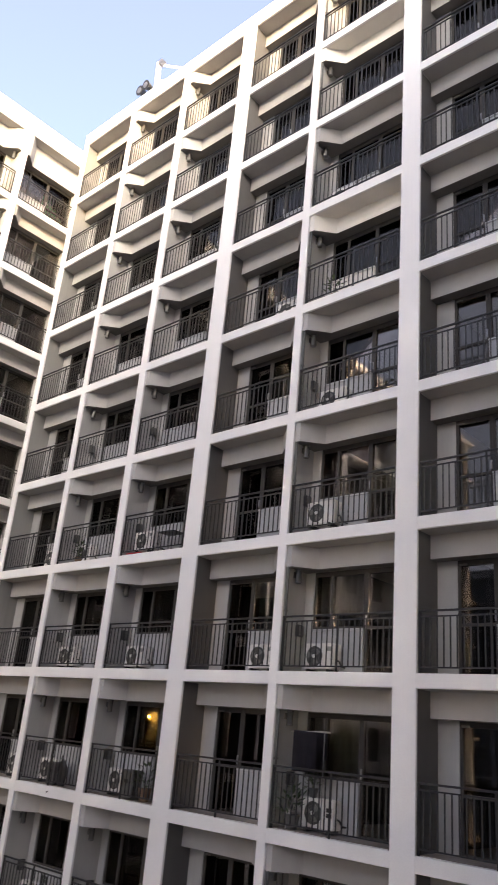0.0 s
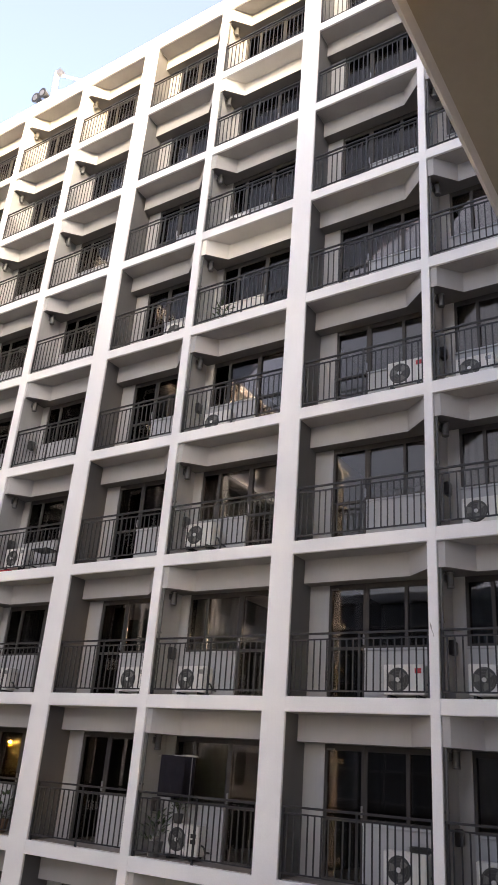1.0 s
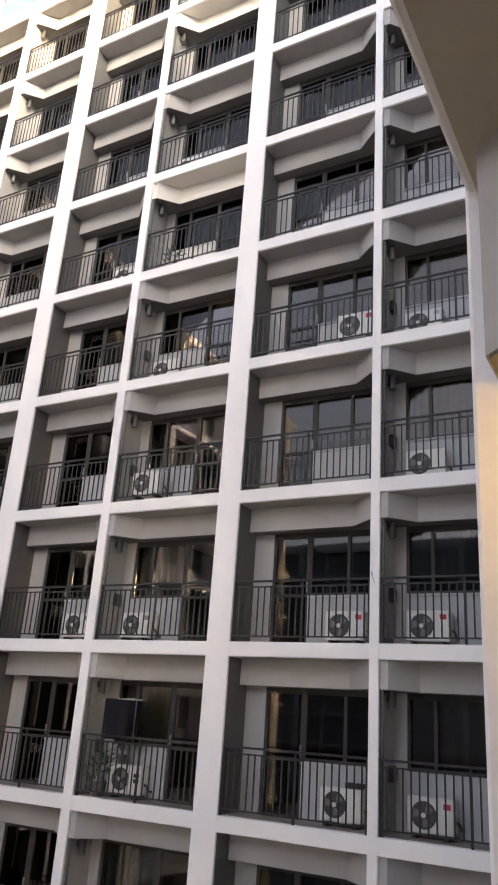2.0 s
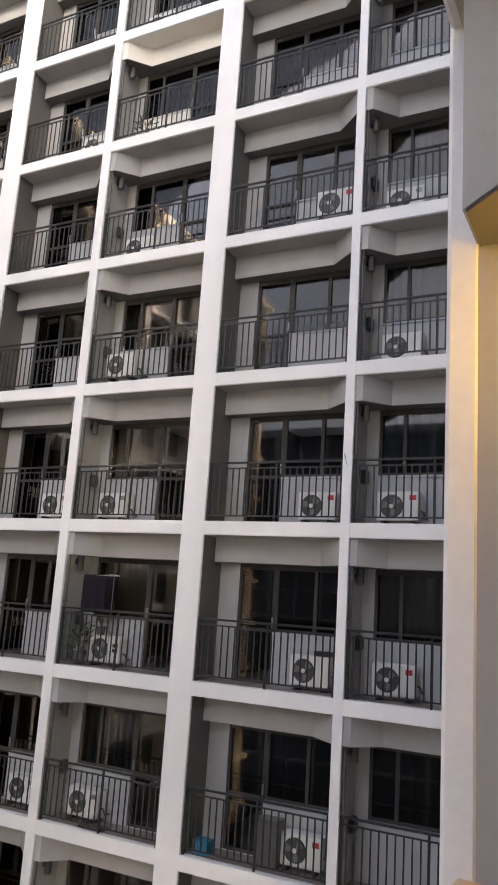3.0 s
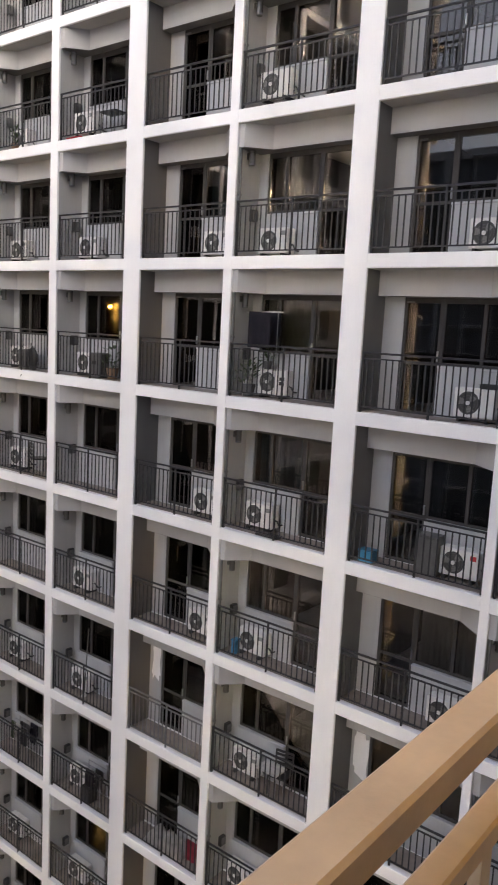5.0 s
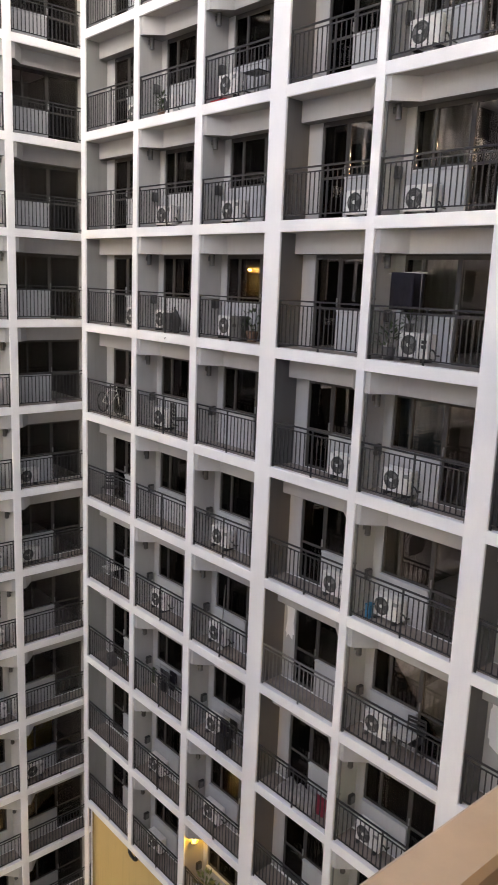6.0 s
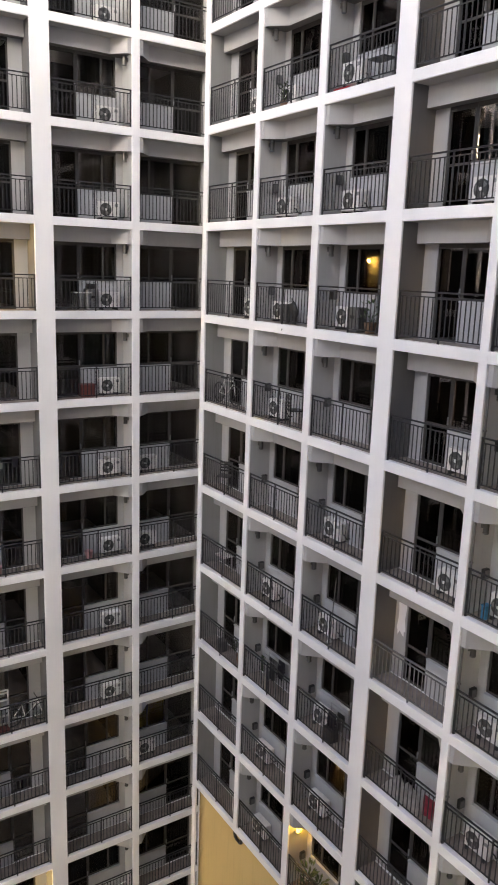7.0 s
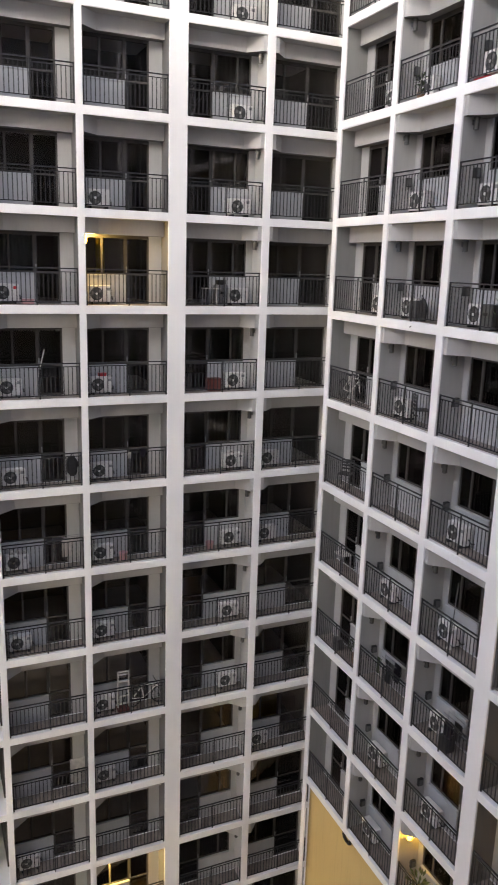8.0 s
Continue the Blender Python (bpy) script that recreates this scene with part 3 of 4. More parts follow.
def potted_plant(m, s=1.0, seed=1, pot=BROWN):
    rnd = random.Random(seed)
    t = thing("potted_plant", m, "leafy green potted plant on the balcony", "plant", "potted plants")
    link("pot", mesh_of(("pot", s), lambda bm: add_rod(bm, (0, 0, 0), (0, 0, 0.22 * s), 0.09 * s, 12, 0.13 * s)), pot, t)
    def crown(bm):
        for k in range(46):
            a, r, z = rnd.uniform(0, 6.28), rnd.uniform(0.02, 0.2) * s, rnd.uniform(0.22, 0.62) * s
            d = Vector((math.cos(a), math.sin(a), rnd.uniform(0.1, 1.0))).normalized()
            side = d.cross(Vector((0, 0, 1))).normalized() * 0.028 * s
            p = Vector((r * math.cos(a), r * math.sin(a), z))
            q = p + d * 0.15 * s
            mid = (p + q) / 2 + Vector((0, 0, 0.012))
            vs = [bm.verts.new(x) for x in (p, mid + side, q, mid - side)]
            bm.faces.new(vs)
        for k in range(5):
            a = k * 1.26
            add_rod(bm, (0, 0, 0.18 * s), (0.1 * s * math.cos(a), 0.1 * s * math.sin(a), 0.5 * s), 0.005, 4)
    link("leaves", mesh_of(("leaves", s, seed), crown), LEAF, t)
    return t


def chair(m, mat=BLACK, label="black plastic chair standing on the balcony"):
    t = thing("balcony_chair", m, label, "chair", "balcony chairs")
    boxes("seat", 0, mat, t, (-0.22, 0.22, -0.21, 0.21, 0.42, 0.45), bevel=0.008)
    for x in (-0.2, 0.2):
        for y in (-0.19, 0.19):
            boxes("leg", 0, mat, t, (-0.016, 0.016, -0.016, 0.016, 0.0, 0.4205), m=Matrix.Translation((x, y, 0)))
        boxes("back_post", 0, mat, t, (-0.016, 0.016, -0.014, 0.014, 0.449, 0.86), m=Matrix.Translation((x, 0.19, 0)))
    for z in (0.56, 0.66, 0.76, 0.84):
        boxes("back_slat", 0, mat, t, (-0.185, 0.185, -0.009, 0.009, -0.026, 0.026), m=Matrix.Translation((0, 0.19, z)))
    return t


def side_table(m, mat=CLOTH, label="small pale table on the balcony"):
    t = thing("side_table", m, label, "table", "balcony tables")
    boxes("tabletop", 0, mat, t, (-0.28, 0.28, -0.2, 0.2, 0.52, 0.55), bevel=0.008)
    for x in (-0.24, 0.24):
        for y in (-0.16, 0.16):
            boxes("leg", 1, STEEL, t, (-0.013, 0.013, -0.013, 0.013, 0.0, 0.5205), m=Matrix.Translation((x, y, 0)))


def bucket(m, mat, label):
    t = thing("bucket", m, label, "bucket", "buckets")
    link("pail", mesh_of(("pail",), lambda bm: add_rod(bm, (0, 0, 0), (0, 0, 0.26), 0.11, 14, 0.14)), mat, t)
    link("rim", mesh_of(("rim",), lambda bm: add_rod(bm, (0, 0, 0.255), (0, 0, 0.28), 0.147, 14)), mat, t)


def crate(m, mat, label, sx=0.34, sy=0.24, sz=0.2):
    t = thing("storage_box", m, label, "box", "storage boxes")
    boxes("box_body", (sx, sy, sz), mat, t, (-sx / 2, sx / 2, -sy / 2, sy / 2, 0, sz), bevel=0.012)
    boxes("lid", (sx, sy, sz), mat, t, (-sx / 2 - 0.01, sx / 2 + 0.01, -sy / 2 - 0.01, sy / 2 + 0.01, sz - 0.001, sz + 0.03), bevel=0.008)


def bicycle(m):
    t = thing("bicycle", m, "pale grey bicycle leaning along the balcony railing", "bicycle")
    def tyre(bm):
        n = 24
        for k in range(n):
            a, b = 2 * math.pi * k / n, 2 * math.pi * (k + 1) / n
            add_rod(bm, (0.31 * math.cos(a), 0, 0.33 + 0.31 * math.sin(a)), (0.31 * math.cos(b), 0, 0.33 + 0.31 * math.sin(b)), 0.02, 6)
        for k in range(10):
            a = 2 * math.pi * k / 10
            add_rod(bm, (0, 0, 0.33), (0.30 * math.cos(a), 0, 0.33 + 0.30 * math.sin(a)), 0.003, 3)
    for x in (-0.5, 0.5):
        link("wheel", mesh_of(("wheel",), tyre), BLACK, t, Matrix.Translation((x, 0, 0)))
    def fr(bm):
        for a, b in (((-0.5, 0, 0.33), (-0.08, 0, 0.30)), ((-0.08, 0, 0.30), (-0.2, 0, 0.82)), ((-0.2, 0, 0.75), (0.34, 0, 0.78)), ((-0.08, 0, 0.30), (0.36, 0, 0.7)), ((0.5, 0, 0.33), (0.32, 0, 0.92)), ((-0.5, 0, 0.33), (-0.19, 0, 0.72))):
            add_rod(bm, a, b, 0.016, 6)
    link("bike_frame", mesh_of(("bike_frame",), fr), ACWHITE, t)
    boxes("saddle", 0, BLACK, t, (-0.32, -0.08, -0.06, 0.06, 0.81, 0.86), bevel=0.015)
    link("handlebar", mesh_of(("handlebar",), lambda bm: add_rod(bm, (0.32, -0.26, 0.93), (0.32, 0.26, 0.93), 0.014, 6)), BLACK, t)


def laundry_rack(m, cloths, label="folding laundry rack hung with damp clothes", h=1.0):
    t = thing("laundry_rack", m, label, "laundry rack", "laundry racks")
    for x in (-0.4, 0.4):
        for y in (-0.15, 0.15):
            link("leg", mesh_of(("rack_leg", h), lambda bm: add_rod(bm, (0, 0, 0), (0, 0, h), 0.011, 6)), STEEL, t, Matrix.Translation((x, y, 0)))
    for k, y in enumerate((-0.15, 0.0, 0.15)):
        link("rack_bar", mesh_of(("rack_bar",), lambda bm: add_rod(bm, (-0.41, 0, 0), (0.41, 0, 0), 0.008, 6)), STEEL, t, Matrix.Translation((0, y, h - 0.012)))
    for k, (u, w, l, mat) in enumerate(cloths):
        y = (-0.15, 0.0, 0.15)[k % 3]
        ob = garment(m @ Matrix.Translation((u, y, h + 0.0)), w, l, mat, k)


def garment(m, w, l, mat, seed=0, label="garment hung up to dry"):
    """Cloth folded over a bar, hanging on both sides with soft creases."""
    rnd = random.Random(seed)
    ph = rnd.uniform(0, 6)
    def build(bm):
        n, rows = 14, []
        for y, z in ((-0.028, -l), (-0.024, -l * 0.5), (-0.014, 0.0), (0.0, 0.012), (0.014, 0.0), (0.024, -l * 0.4), (0.026, -l * 0.7)):
            rows.append([bm.verts.new((-w / 2 + w * i / n, y + 0.012 * math.sin(i * 1.1 + ph) * (-z / max(l, 0.01)), z)) for i in range(n + 1)])
        for r0, r1 in zip(rows, rows[1:]):
            for i in range(n):
                bm.faces.new((r0[i], r0[i + 1], r1[i + 1], r1[i]))
        bmesh.ops.solidify(bm, geom=bm.faces[:], thickness=0.004)
    ob = link("hanging_cloth", mesh_of(("hanging_cloth", w, l, seed), build), mat, None, m)
    return tagged(ob, label, "cloth", "laundry")


def carton(m, sx, sy, sz, mat, label):
    """A loose box with a seamed top and side grips."""
    t = thing("carton", m, label, "box", "loose boxes")
    boxes("box_body", ("carton", sx, sy, sz), mat, t, (-sx / 2, sx / 2, -sy / 2, sy / 2, 0, sz), bevel=min(0.02, sz * 0.2))
    boxes("top_seam", ("carton", sx, sy, sz), mat, t, (-sx / 2 - 0.004, sx / 2 + 0.004, -sy / 2 - 0.004, sy / 2 + 0.004, sz * 0.82, sz * 0.86))
    boxes("grip", ("carton", sx, sy, sz), BLACK, t, (-sx * 0.18, sx * 0.18, -sy / 2 - 0.008, -sy / 2 + 0.002, sz * 0.55, sz * 0.68))
    return t


def satchel(m):
    """Soft rounded bag hanging from a rail by its strap."""
    t = thing("bag", m, "soft black bag hanging by its strap at the railing", "bag", "hanging bags")
    def body(bm):
        bmesh.ops.create_uvsphere(bm, u_segments=16, v_segments=10, radius=1.0, matrix=Matrix.LocRotScale((0, 0, -0.36), None, (0.19, 0.08, 0.34)))
        for v in bm.verts:
            v.co.x += 0.02 * math.sin(v.co.z * 17)
            v.co.y *= 1.0 + 0.25 * math.sin(v.co.z * 9 + 2)
    link("bag_body", mesh_of(("bag_body",), body), BLACK, t)
    link("strap", mesh_of(("strap",), lambda bm: [add_rod(bm, (x, 0, -0.1), (0, -0.06, 0.07), 0.012, 6) for x in (-0.08, 0.08)]), BLACK, t)
    return t


def step_ladder(m):
    t = thing("step_ladder", m, "folded white step ladder standing on the balcony", "ladder")
    for x in (-0.19, 0.19):
        boxes("rail", "ladder", CLOTH, t, (-0.02, 0.02, -0.03, 0.03, 0.0, 1.45), bevel=0.005, m=Matrix.Translation((x, 0, 0)))
    for k in range(5):
        boxes("step", "ladder", CLOTH, t, (-0.17, 0.17, -0.035, 0.035, -0.015, 0.015), bevel=0.004, m=Matrix.Translation((0, 0, 0.25 + 0.28 * k)))
    boxes("top_bar", "ladder", CLOTH, t, (-0.21, 0.21, -0.03, 0.03, 1.45, 1.49), bevel=0.005)


def pole(m, l=1.5, mat=CLOTH, label="pale mop pole leaning up from the balcony", tilt=6):
    t = thing("mop", m @ pose(0, 0, 0, 0, tilt, 0), label, "mop")
    link("handle", mesh_of(("mop_handle", l), lambda bm: add_rod(bm, (0, 0, 0.05), (0, 0, l), 0.014, 8)), mat, t)
    link("mop_head", mesh_of(("mop_head",), lambda bm: add_rod(bm, (0, 0, 0), (0, 0, 0.1), 0.08, 10, 0.03)), CLOTH, t)


def bedding(m, sx, sy, sz):
    """A crumpled heap of bedding: one sheet in folds over a soft mound."""
    def build(bm):
        nx, ny = 36, 16
        top = []
        for j in range(ny + 1):
            row = []
            for i in range(nx + 1):
                a, b = i / nx * 2 - 1, j / ny * 2 - 1
                rim = (1 - a ** 6) * (1 - b ** 6)
                h = 0.55 + 0.30 * noise.noise(Vector((a * 2.2, b * 1.6, 3.0))) + 0.16 * noise.noise(Vector((a * 7, b * 4, 9.0)))
                row.append(bm.verts.new((a * sx / 2, b * sy / 2, max(0.0, sz * rim * h * 1.4))))
            top.append(row)
        for j in range(ny):
            for i in range(nx):
                bm.faces.new((top[j][i], top[j][i + 1], top[j + 1][i + 1], top[j + 1][i]))
        bmesh.ops.solidify(bm, geom=bm.faces[:], thickness=0.012)
    ob = link("bedding", mesh_of(("bedding", sx), build), CLOTH, None, m)
    for p in ob.data.polygons:
        p.use_smooth = True
    return tagged(ob, "crumpled pale bedding heaped on the balcony floor", "bedding")


def L(n, u, v, lev, turn=0):
    """A place on the floor of a balcony of the main wing."""
    return place(MAIN, C[n - 1][1] + u, v, lev * H + FL, turn)


def WL(n, u, v, lev, turn=0):
    c = {0: 5, 1: 4, 2: 3, 3: 2}[n]
    return place(WEST, WC[c][1] + u, v, lev * H + FL, turn)


# bay five, level zero: drying stand with a navy towel, plants
stand = thing("drying_stand", L(5, 0.72, 0.28, 0), "tall thin white drying stand with two arms", "drying stand")
link("pole", mesh_of(("stand_pole",), lambda bm: add_rod(bm, (0.30, 0, 0), (0.30, 0, 1.74), 0.009, 8)), STEEL, stand)
link("arm", mesh_of(("stand_arm",), lambda bm: add_rod(bm, (0.33, -0.16, 1.72), (-0.36, -0.16, 1.69), 0.010, 6)), CLOTH, stand)
link("arm", mesh_of(("stand_arm",), None), CLOTH, stand, Matrix.Translation((0, 0.3, 0)))
link("cross_arm", mesh_of(("cross_arm",), lambda bm: add_rod(bm, (0.30, -0.17, 1.73), (0.30, 0.15, 1.73), 0.010, 6)), CLOTH, stand)
garment(L(5, 0.70, 0.12, 0) @ Matrix.Translation((0, 0, 1.705)), 0.56, 0.70, NAVY, 3, "dark navy towel hanging from the drying stand")
garment(L(5, 0.70, 0.42, 0) @ Matrix.Translation((0, 0, 1.705)), 0.56, 0.66, NAVY, 4, "dark navy towel hanging from the drying stand")
potted_plant(L(5, 0.34, 0.30, 0), 1.15, 5, LAMPGREY)
potted_plant(L(5, 0.64, 0.52, 0) @ Matrix.Translation((0, 0, 0.57)), 0.75, 6, LAMPGREY)
crate(L(5, 0.30, 0.30, 0), CLOTH, "small white box on the balcony floor", 0.14, 0.14, 0.30)
# other balconies of the main wing
crate(L(6, 0.30, 0.28, -1), BLUE, "blue plastic storage box on the balcony floor", 0.30, 0.22, 0.2)
crate(L(6, 1.45, 0.42, -1), LAMPGREY, "tall dark grey box beside the outdoor unit", 0.40, 0.3, 0.7)
side_table(L(5, 1.45, 0.35, -3), CLOTH, "small pale table beside the outdoor unit")
chair(L(5, 1.62, 0.46, -3, 10))
crate(L(5, 0.35, 0.3, -2), BLUE, "blue plastic box beside the outdoor unit", 0.12, 0.16, 0.30)
bedding(L(4, 1.15, 0.41, -4), 1.25, 0.46, 0.40)
garment(place(MAIN, C[4][0] - 0.34, 0.20, -4 * H + 0.72), 0.34, 0.50, CRIMSON, 8, "crimson towel draped on the bedding behind the railing")
crate(L(3, 0.35, 0.3, 2), RED, "flat red tray on the balcony edge", 0.5, 0.25, 0.05)
side_table(L(3, 1.5, 0.4, 2), BLACK, "small dark table on the balcony")
potted_plant(L(3, 1.75, 0.35, 0), 1.2, 11)
laundry_rack(L(3, 1.35, 0.42, -4), [(0.0, 0.3, 0.5, NAVY), (0.2, 0.28, 0.5, BLACK)], h=0.9)
pole(L(3, 0.95, 0.35, -3), 1.9, LAMPGREY, "dark pole standing up beside the outdoor unit", 4)
chair(L(2, 1.65, 0.4, -1, 160))
laundry_rack(L(2, 1.1, 0.4, -4), [(-0.25, 0.22, 0.5, LEAF), (0.0, 0.3, 0.7, BLACK), (0.25, 0.25, 0.6, NAVY), (-0.1, 0.3, 0.55, CLOTH), (0.12, 0.3, 0.65, LAMPGREY), (0.33, 0.2, 0.5, NAVY)])
bicycle(L(1, 0.8, 0.42, -1))
crate(L(1, 2.2, 0.45, -1), CLOTH, "pale box on the balcony floor", 0.3, 0.3, 0.4)
side_table(L(1, 0.9, 0.4, -3), CLOTH)
chair(L(1, 0.75, 0.42, -2, 40))
potted_plant(L(1, 2.1, 0.4, -4), 1.3, 13)
crate(L(1, 2.2, 0.45, -6), CLOTH, "pale box on the balcony floor", 0.3, 0.3, 0.6)
potted_plant(L(3, 0.7, 0.35, -6), 1.5, 17)
potted_plant(L(3, 1.1, 0.35, -6), 1.3, 18)
side_table(L(3, 1.6, 0.4, -6), CLOTH)
potted_plant(L(5, 0.6, 0.4, 4), 1.0, 21)
potted_plant(L(2, 0.55, 0.4, 2), 1.0, 22)
chair(L(7, 1.8, 0.42, 0, 190), LAMPGREY, "folded grey chair at the balcony wall")
pole(L(6, 0.62, 0.16, 3), 0.95, CLOTH, "white pole leaning at the balcony railing", -7)
night = thing("night_light", L(6, 2.1, 1.5, 0) @ Matrix.Translation((0, 0, 1.35)), "tiny lit yellow night light inside the room", "lamp")
link("bulb", mesh_of(("bulb",), lambda bm: add_rod(bm, (0, 0, 0), (0, 0, 0.07), 0.02, 8)), WARM, night)
boxes("socket", 0, BLACK, night, (-0.02, 0.02, -0.02, 0.02, -0.05, 0.001))
boxes("stand", "night", BLACK, night, (-0.01, 0.01, -0.01, 0.01, -1.36, -0.049))
# the west wing
bucket(WL(1, 1.1, 0.35, -3), PINK, "pink plastic bucket on the balcony floor")
bucket(WL(2, 1.15, 0.35, -3), PINK, "pink and white plastic bucket on the balcony floor")
crate(WL(1, 1.15, 0.45, -1), MAROON, "dark red-brown storage box beside the outdoor unit", 0.48, 0.3, 0.38)
side_table(WL(1, 1.0, 0.4, 0), CLOTH, "low white shelf beside the outdoor unit")
crate(WL(2, 0.56, 0.54, -1) @ Matrix.Translation((0, 0, 0.57)), RED, "small red bag lying on the outdoor unit", 0.24, 0.16, 0.07)
crate(WL(3, 1.1, 0.4, 0), PINK, "pink basin on the balcony floor", 0.34, 0.26, 0.12)
pole(WL(3, 1.15, 0.3, -1), 1.5, CLOTH, "pale mop pole leaning on the balcony railing", 14)
satchel(place(WEST, WC[3][0] - 0.30, 0.15, -2 * H + 1.0))
carton(WL(1, 1.32, 0.40, 0), 0.42, 0.30, 0.66, STEEL, "tall grey storage shelf beside the outdoor unit")
carton(WL(1, 1.32, 0.40, 0) @ Matrix.Translation((0, 0, 0.66)), 0.30, 0.24, 0.16, BLACK, "black loudspeaker box on the grey shelf")
carton(WL(1, 1.86, 0.52, -2) @ Matrix.Translation((0, 0, 0.573)), 0.22, 0.16, 0.10, CLOTH, "small white box lying on the outdoor unit")
for x, w in ((0.36, 0.14), (0.56, 0.12), (0.72, 0.16)):
    carton(WL(3, x, 0.52, -3) @ Matrix.Translation((0, 0, 0.573)), w, 0.14, 0.20 - w * 0.5, CLOTH, "small white box lying on the outdoor unit")
garment(place(WEST, WC[3][1] + 1.3, 0.065, -2 * H + 0.975), 0.10, 0.2, CLOTH, 43, "small white cloth hung over the lower rail")
step_ladder(WL(2, 1.12, 0.36, -5))
# more clutter of the main wing
carton(L(2, 1.15, 0.34, 0), 0.34, 0.26, 0.52, LAMPGREY, "dark grey bin beside the outdoor unit")
carton(L(3, 1.28, 0.32, 0), 0.40, 0.30, 0.60, LAMPGREY, "dark woven hamper beside the outdoor unit")
carton(L(5, 1.15, 0.20, -1), 0.55, 0.22, 0.05, BLACK, "flat black tray on the balcony floor")
carton(L(3, 1.30, 0.30, -4), 0.36, 0.28, 0.42, BLACK, "black bin beside the outdoor unit")
carton(L(6, 2.22, 0.50, 0) @ Matrix.Translation((0, 0, 0.573)), 0.30, 0.16, 0.09, BLACK, "black bag lying on the outdoor unit")
satchel(L(2, 1.5, 0.3, 0) @ Matrix.Translation((0, 0, 0.62)))
carton(L(1, 1.1, 0.3, -4), 0.3, 0.25, 0.4, LAMPGREY, "dark grey bin on the balcony floor")
garment(place(WEST, WC[3][1] + 1.75, 0.065, -2 * H + 1.09), 0.16, 0.3, NAVY, 42, "dark cloth hung over the balcony railing")
laundry_rack(WL(3, 2.05, 0.42, -3), [(0.0, 0.35, 0.6, CLOTH)])
bicycle(WL(2, 1.95, 0.4, -5))
crate(WL(2, 1.1, 0.35, -5), MAROON, "dark red tray on the balcony floor", 0.4, 0.25, 0.08)
garment(WL(3, 2.2, 0.2, -6) @ Matrix.Translation((0, 0, 1.4)), 0.5, 0.9, CLOTH, 31, "pale sheet hung up to dry over the railing")

# ---- lit lamps ----
wl = place(WEST, WC[3][1], 0.6, 1.98)
wall_lamp(wl, True)
lit(wl @ Matrix.Translation((0.21, -0.08, -0.03)), 11, (1.0, 0.66, 0.20))
wl = place(WEST, WC[3][1], 0.6, -8 * H + 1.98)
wall_lamp(wl, True)
lit(wl @ Matrix.Translation((0.21, -0.08, -0.03)), 24, (1.0, 0.68, 0.24))
wall_lamp(place(MAIN, C[2][1] + 0.0, 0.30, -6 * H + 1.98), True)
lit(place(MAIN, C[2][1] + 0.20, 0.36, -6 * H + 1.93), 2.2, (1.0, 0.55, 0.06))

# ---- stains, pipe, roof gear ----
def patch(fm, u, v, z, w, h, seed):
    """Flaking white patch on a pier: an irregular thin layer."""
    rnd = random.Random(seed)
    pts = []
    for k in range(18):
        a = 2 * math.pi * k / 18
        r = rnd.uniform(0.7, 1.1)
        pts.append((w / 2 * r * math.copysign(abs(math.cos(a)) ** 0.5, math.cos(a)), h / 2 * r * math.copysign(abs(math.sin(a)) ** 0.5, math.sin(a))))
    ob = link("paint_patch", mesh_of(("paint_patch", seed), lambda bm: add_prism(bm, pts, 0, 0.004)), WHITE, main, fm @ Matrix.Translation((u, v, z)) @ pose(0, 0, 0, 90))
    return ob


patch(MAIN, C[3][1] + 0.22, DEPTH - 0.001, -3 * H + 1.55, 0.30, 1.0, 1)
patch(MAIN, C[5][1] + 0.22, DEPTH - 0.001, -3 * H + 1.5, 0.34, 1.1, 2)

def crack(u, z, w, h, lean):
    """A rusty spalled streak on the face of a column."""
    pts = [(-w / 2, -h / 2), (w * 0.1, -h * 0.3), (0, 0), (w * 0.7, h * 0.25), (w * 0.2, h / 2), (-w * 0.4, h * 0.3), (-w * 0.6, 0), (-w * 0.3, -h * 0.25)]
    link("spalled_streak", mesh_of(("spalled_streak", u, z), lambda bm: add_prism(bm, pts, 0, 0.003)), SOFFIT, main, MAIN @ Matrix.Translation((u, -0.004, z)) @ pose(0, 0, 0, 90) @ pose(0, 0, 0, 0, 0, lean))


crack(C[6][0] + 0.06, 1.38 * H, 0.022, 0.26, 18)
spout = thing("drain_spout", place(MAIN, 1.45, 0.0, -FASCIA / 2), "short dark drain spout in the slab edge", "pipe")
link("tube", mesh_of(("tube",), lambda bm: add_rod(bm, (0, 0.03, 0.01), (0, -0.035, 0.0), 0.012, 8)), BLACK, spout)
link("drip", mesh_of(("drip",), lambda bm: add_rod(bm, (0, -0.03, 0.003), (0, -0.034, -0.035), 0.008, 8)), BLACK, spout)

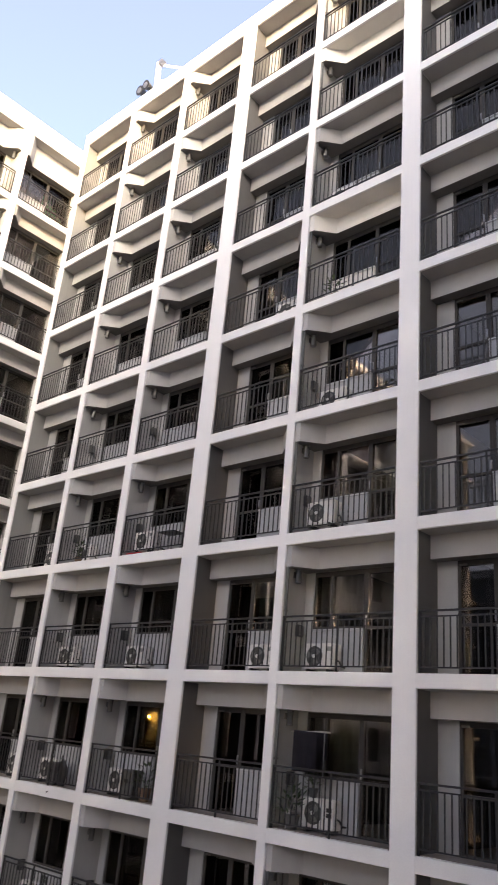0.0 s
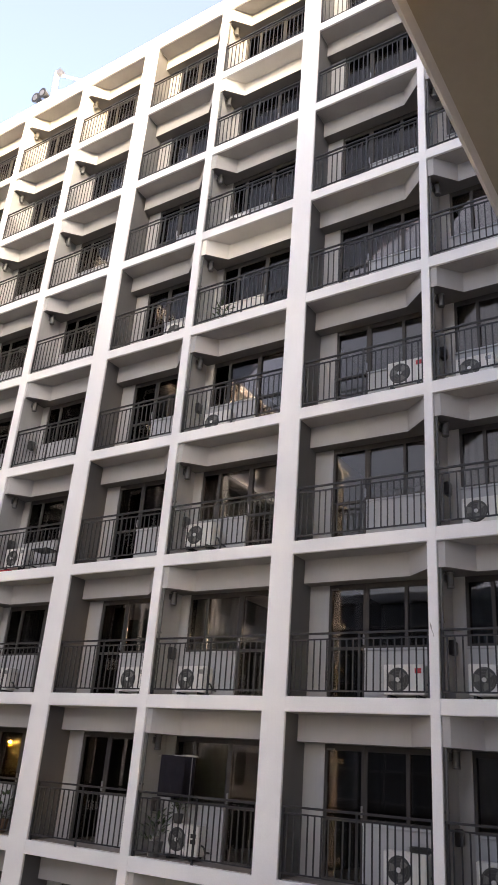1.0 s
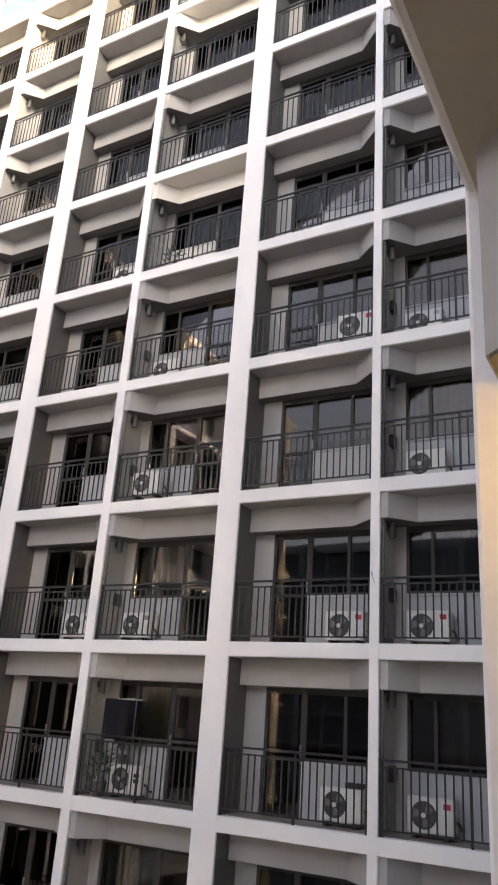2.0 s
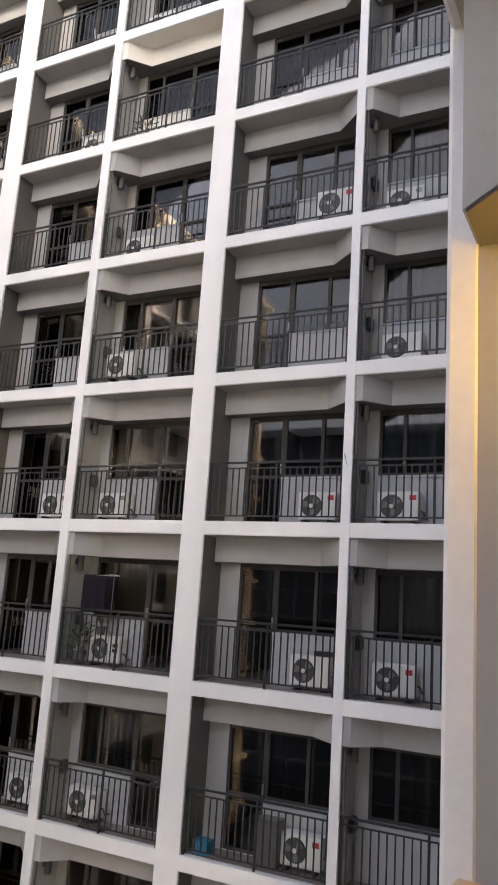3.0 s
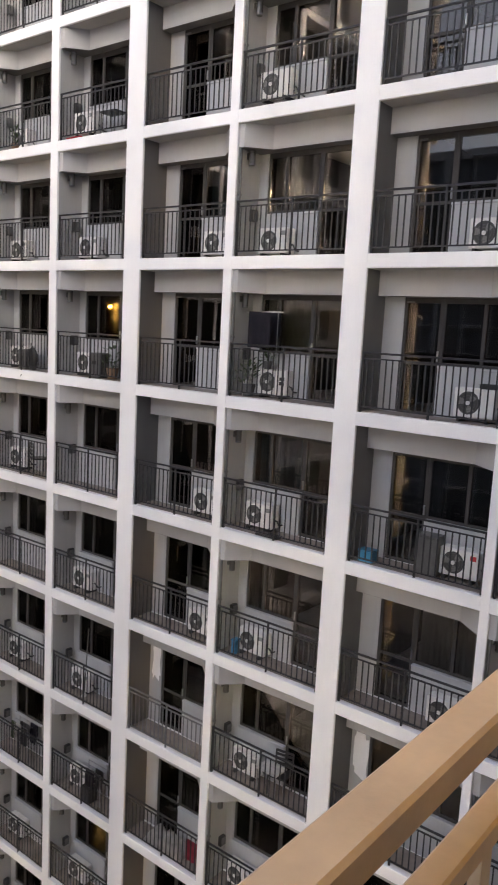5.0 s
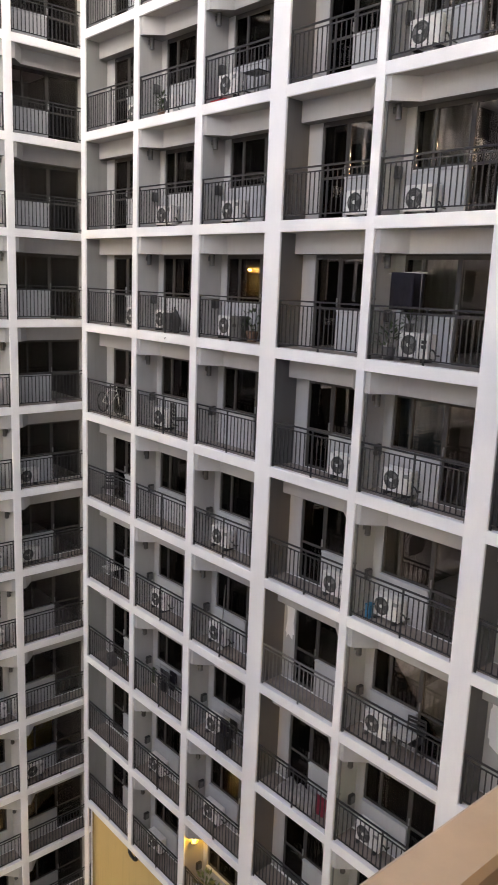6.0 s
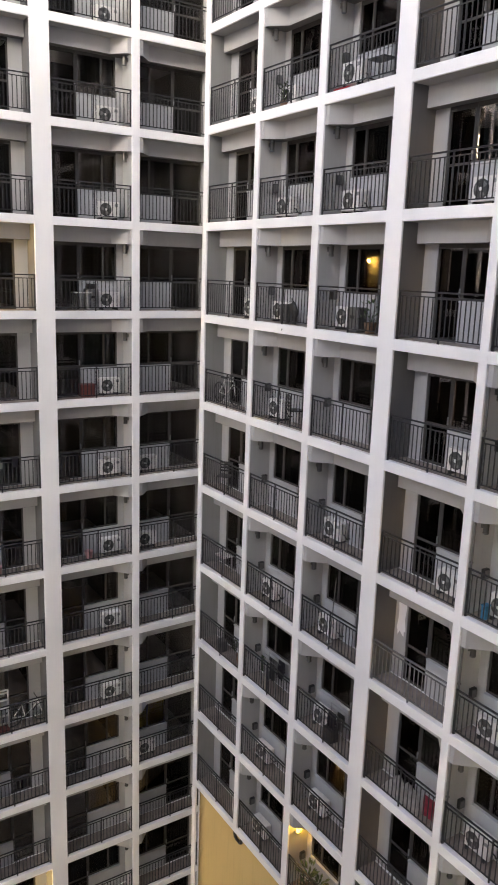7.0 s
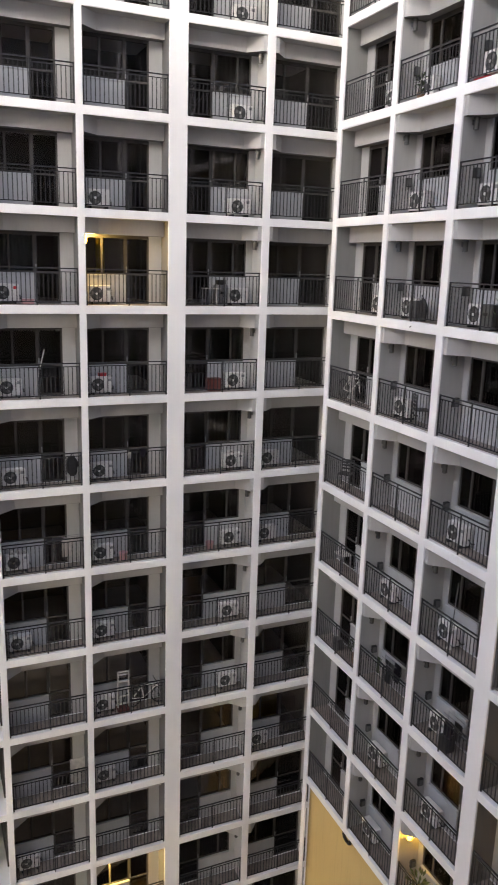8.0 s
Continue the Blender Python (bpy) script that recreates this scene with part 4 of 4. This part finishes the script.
elbow = thing("drain_elbow", place(MAIN, -0.35, 0.16, -6 * H - FASCIA), "black drain pipe bend hanging below the lowest balcony", "pipe")
def bend(bm):
    pts = [(0, 0, 0.02), (0, 0, -0.28), (0.05, 0, -0.36), (0.14, 0, -0.40), (0.34, 0, -0.40), (0.42, 0, -0.34), (0.44, 0, -0.2)]
    for a, b in zip(pts, pts[1:]):
        add_rod(bm, a, b, 0.055, 10)
link("pipe_bend", mesh_of(("pipe_bend",), bend), BLACK, elbow)
sign = thing("wall_sign", place(MAIN, 1.9, 0.30, ZB + 3.6), "plain green sign board on the yellow wall", "sign")
boxes("board", 0, GREEN, sign, (-0.6, 0.6, -0.04, 0.0, -0.2, 0.2), bevel=0.01)
boxes("rim", "sign", STEEL, sign, (-0.62, 0.62, -0.03, 0.0, -0.22, -0.2), (-0.62, 0.62, -0.03, 0.0, 0.2, 0.22))

davit = thing("roof_davit", place(MAIN, 0.55, 0.35, ROOF), "white painted steel hoist frame standing on the roof edge", "hoist frame")
link("mast", mesh_of(("mast",), lambda bm: add_rod(bm, (0, 0, 0), (-0.15, 0, 1.75), 0.11, 8, 0.09)), WHITE, davit)
link("boom", mesh_of(("boom",), lambda bm: add_rod(bm, (-0.2, 0, 1.7), (1.5, 0.5, 0.75), 0.05, 8)), WHITE, davit)
link("brace", mesh_of(("brace",), lambda bm: add_rod(bm, (-0.05, 0, 0.75), (1.45, 0.5, 0.72), 0.035, 8)), WHITE, davit)
link("pulley", mesh_of(("pulley",), lambda bm: add_rod(bm, (0.05, -0.1, 1.62), (0.05, 0.1, 1.62), 0.12, 14)), STEEL, davit)
for x, z in ((-0.22, 0.42), (-0.55, 0.36)):
    fl = thing("floodlight", place(MAIN, 0.55 + x, 0.1, ROOF), "round black floodlight on a short roof bracket", "floodlight", "roof floodlights")
    link("bracket", mesh_of(("fl_bracket", z), lambda bm: add_rod(bm, (0, 0.15, 0), (0, 0.05, z), 0.025, 8)), BLACK, fl)
    bowl = link("reflector", mesh_of(("reflector", z), lambda bm: add_rod(bm, (0, 0.14, z + 0.05), (0, -0.12, z), 0.09, 16, 0.19)), BLACK, fl)
    link("lens", mesh_of(("fl_lens", z), lambda bm: add_rod(bm, (0, -0.115, z), (0, -0.135, z - 0.003), 0.11, 16)), STEEL, bowl)
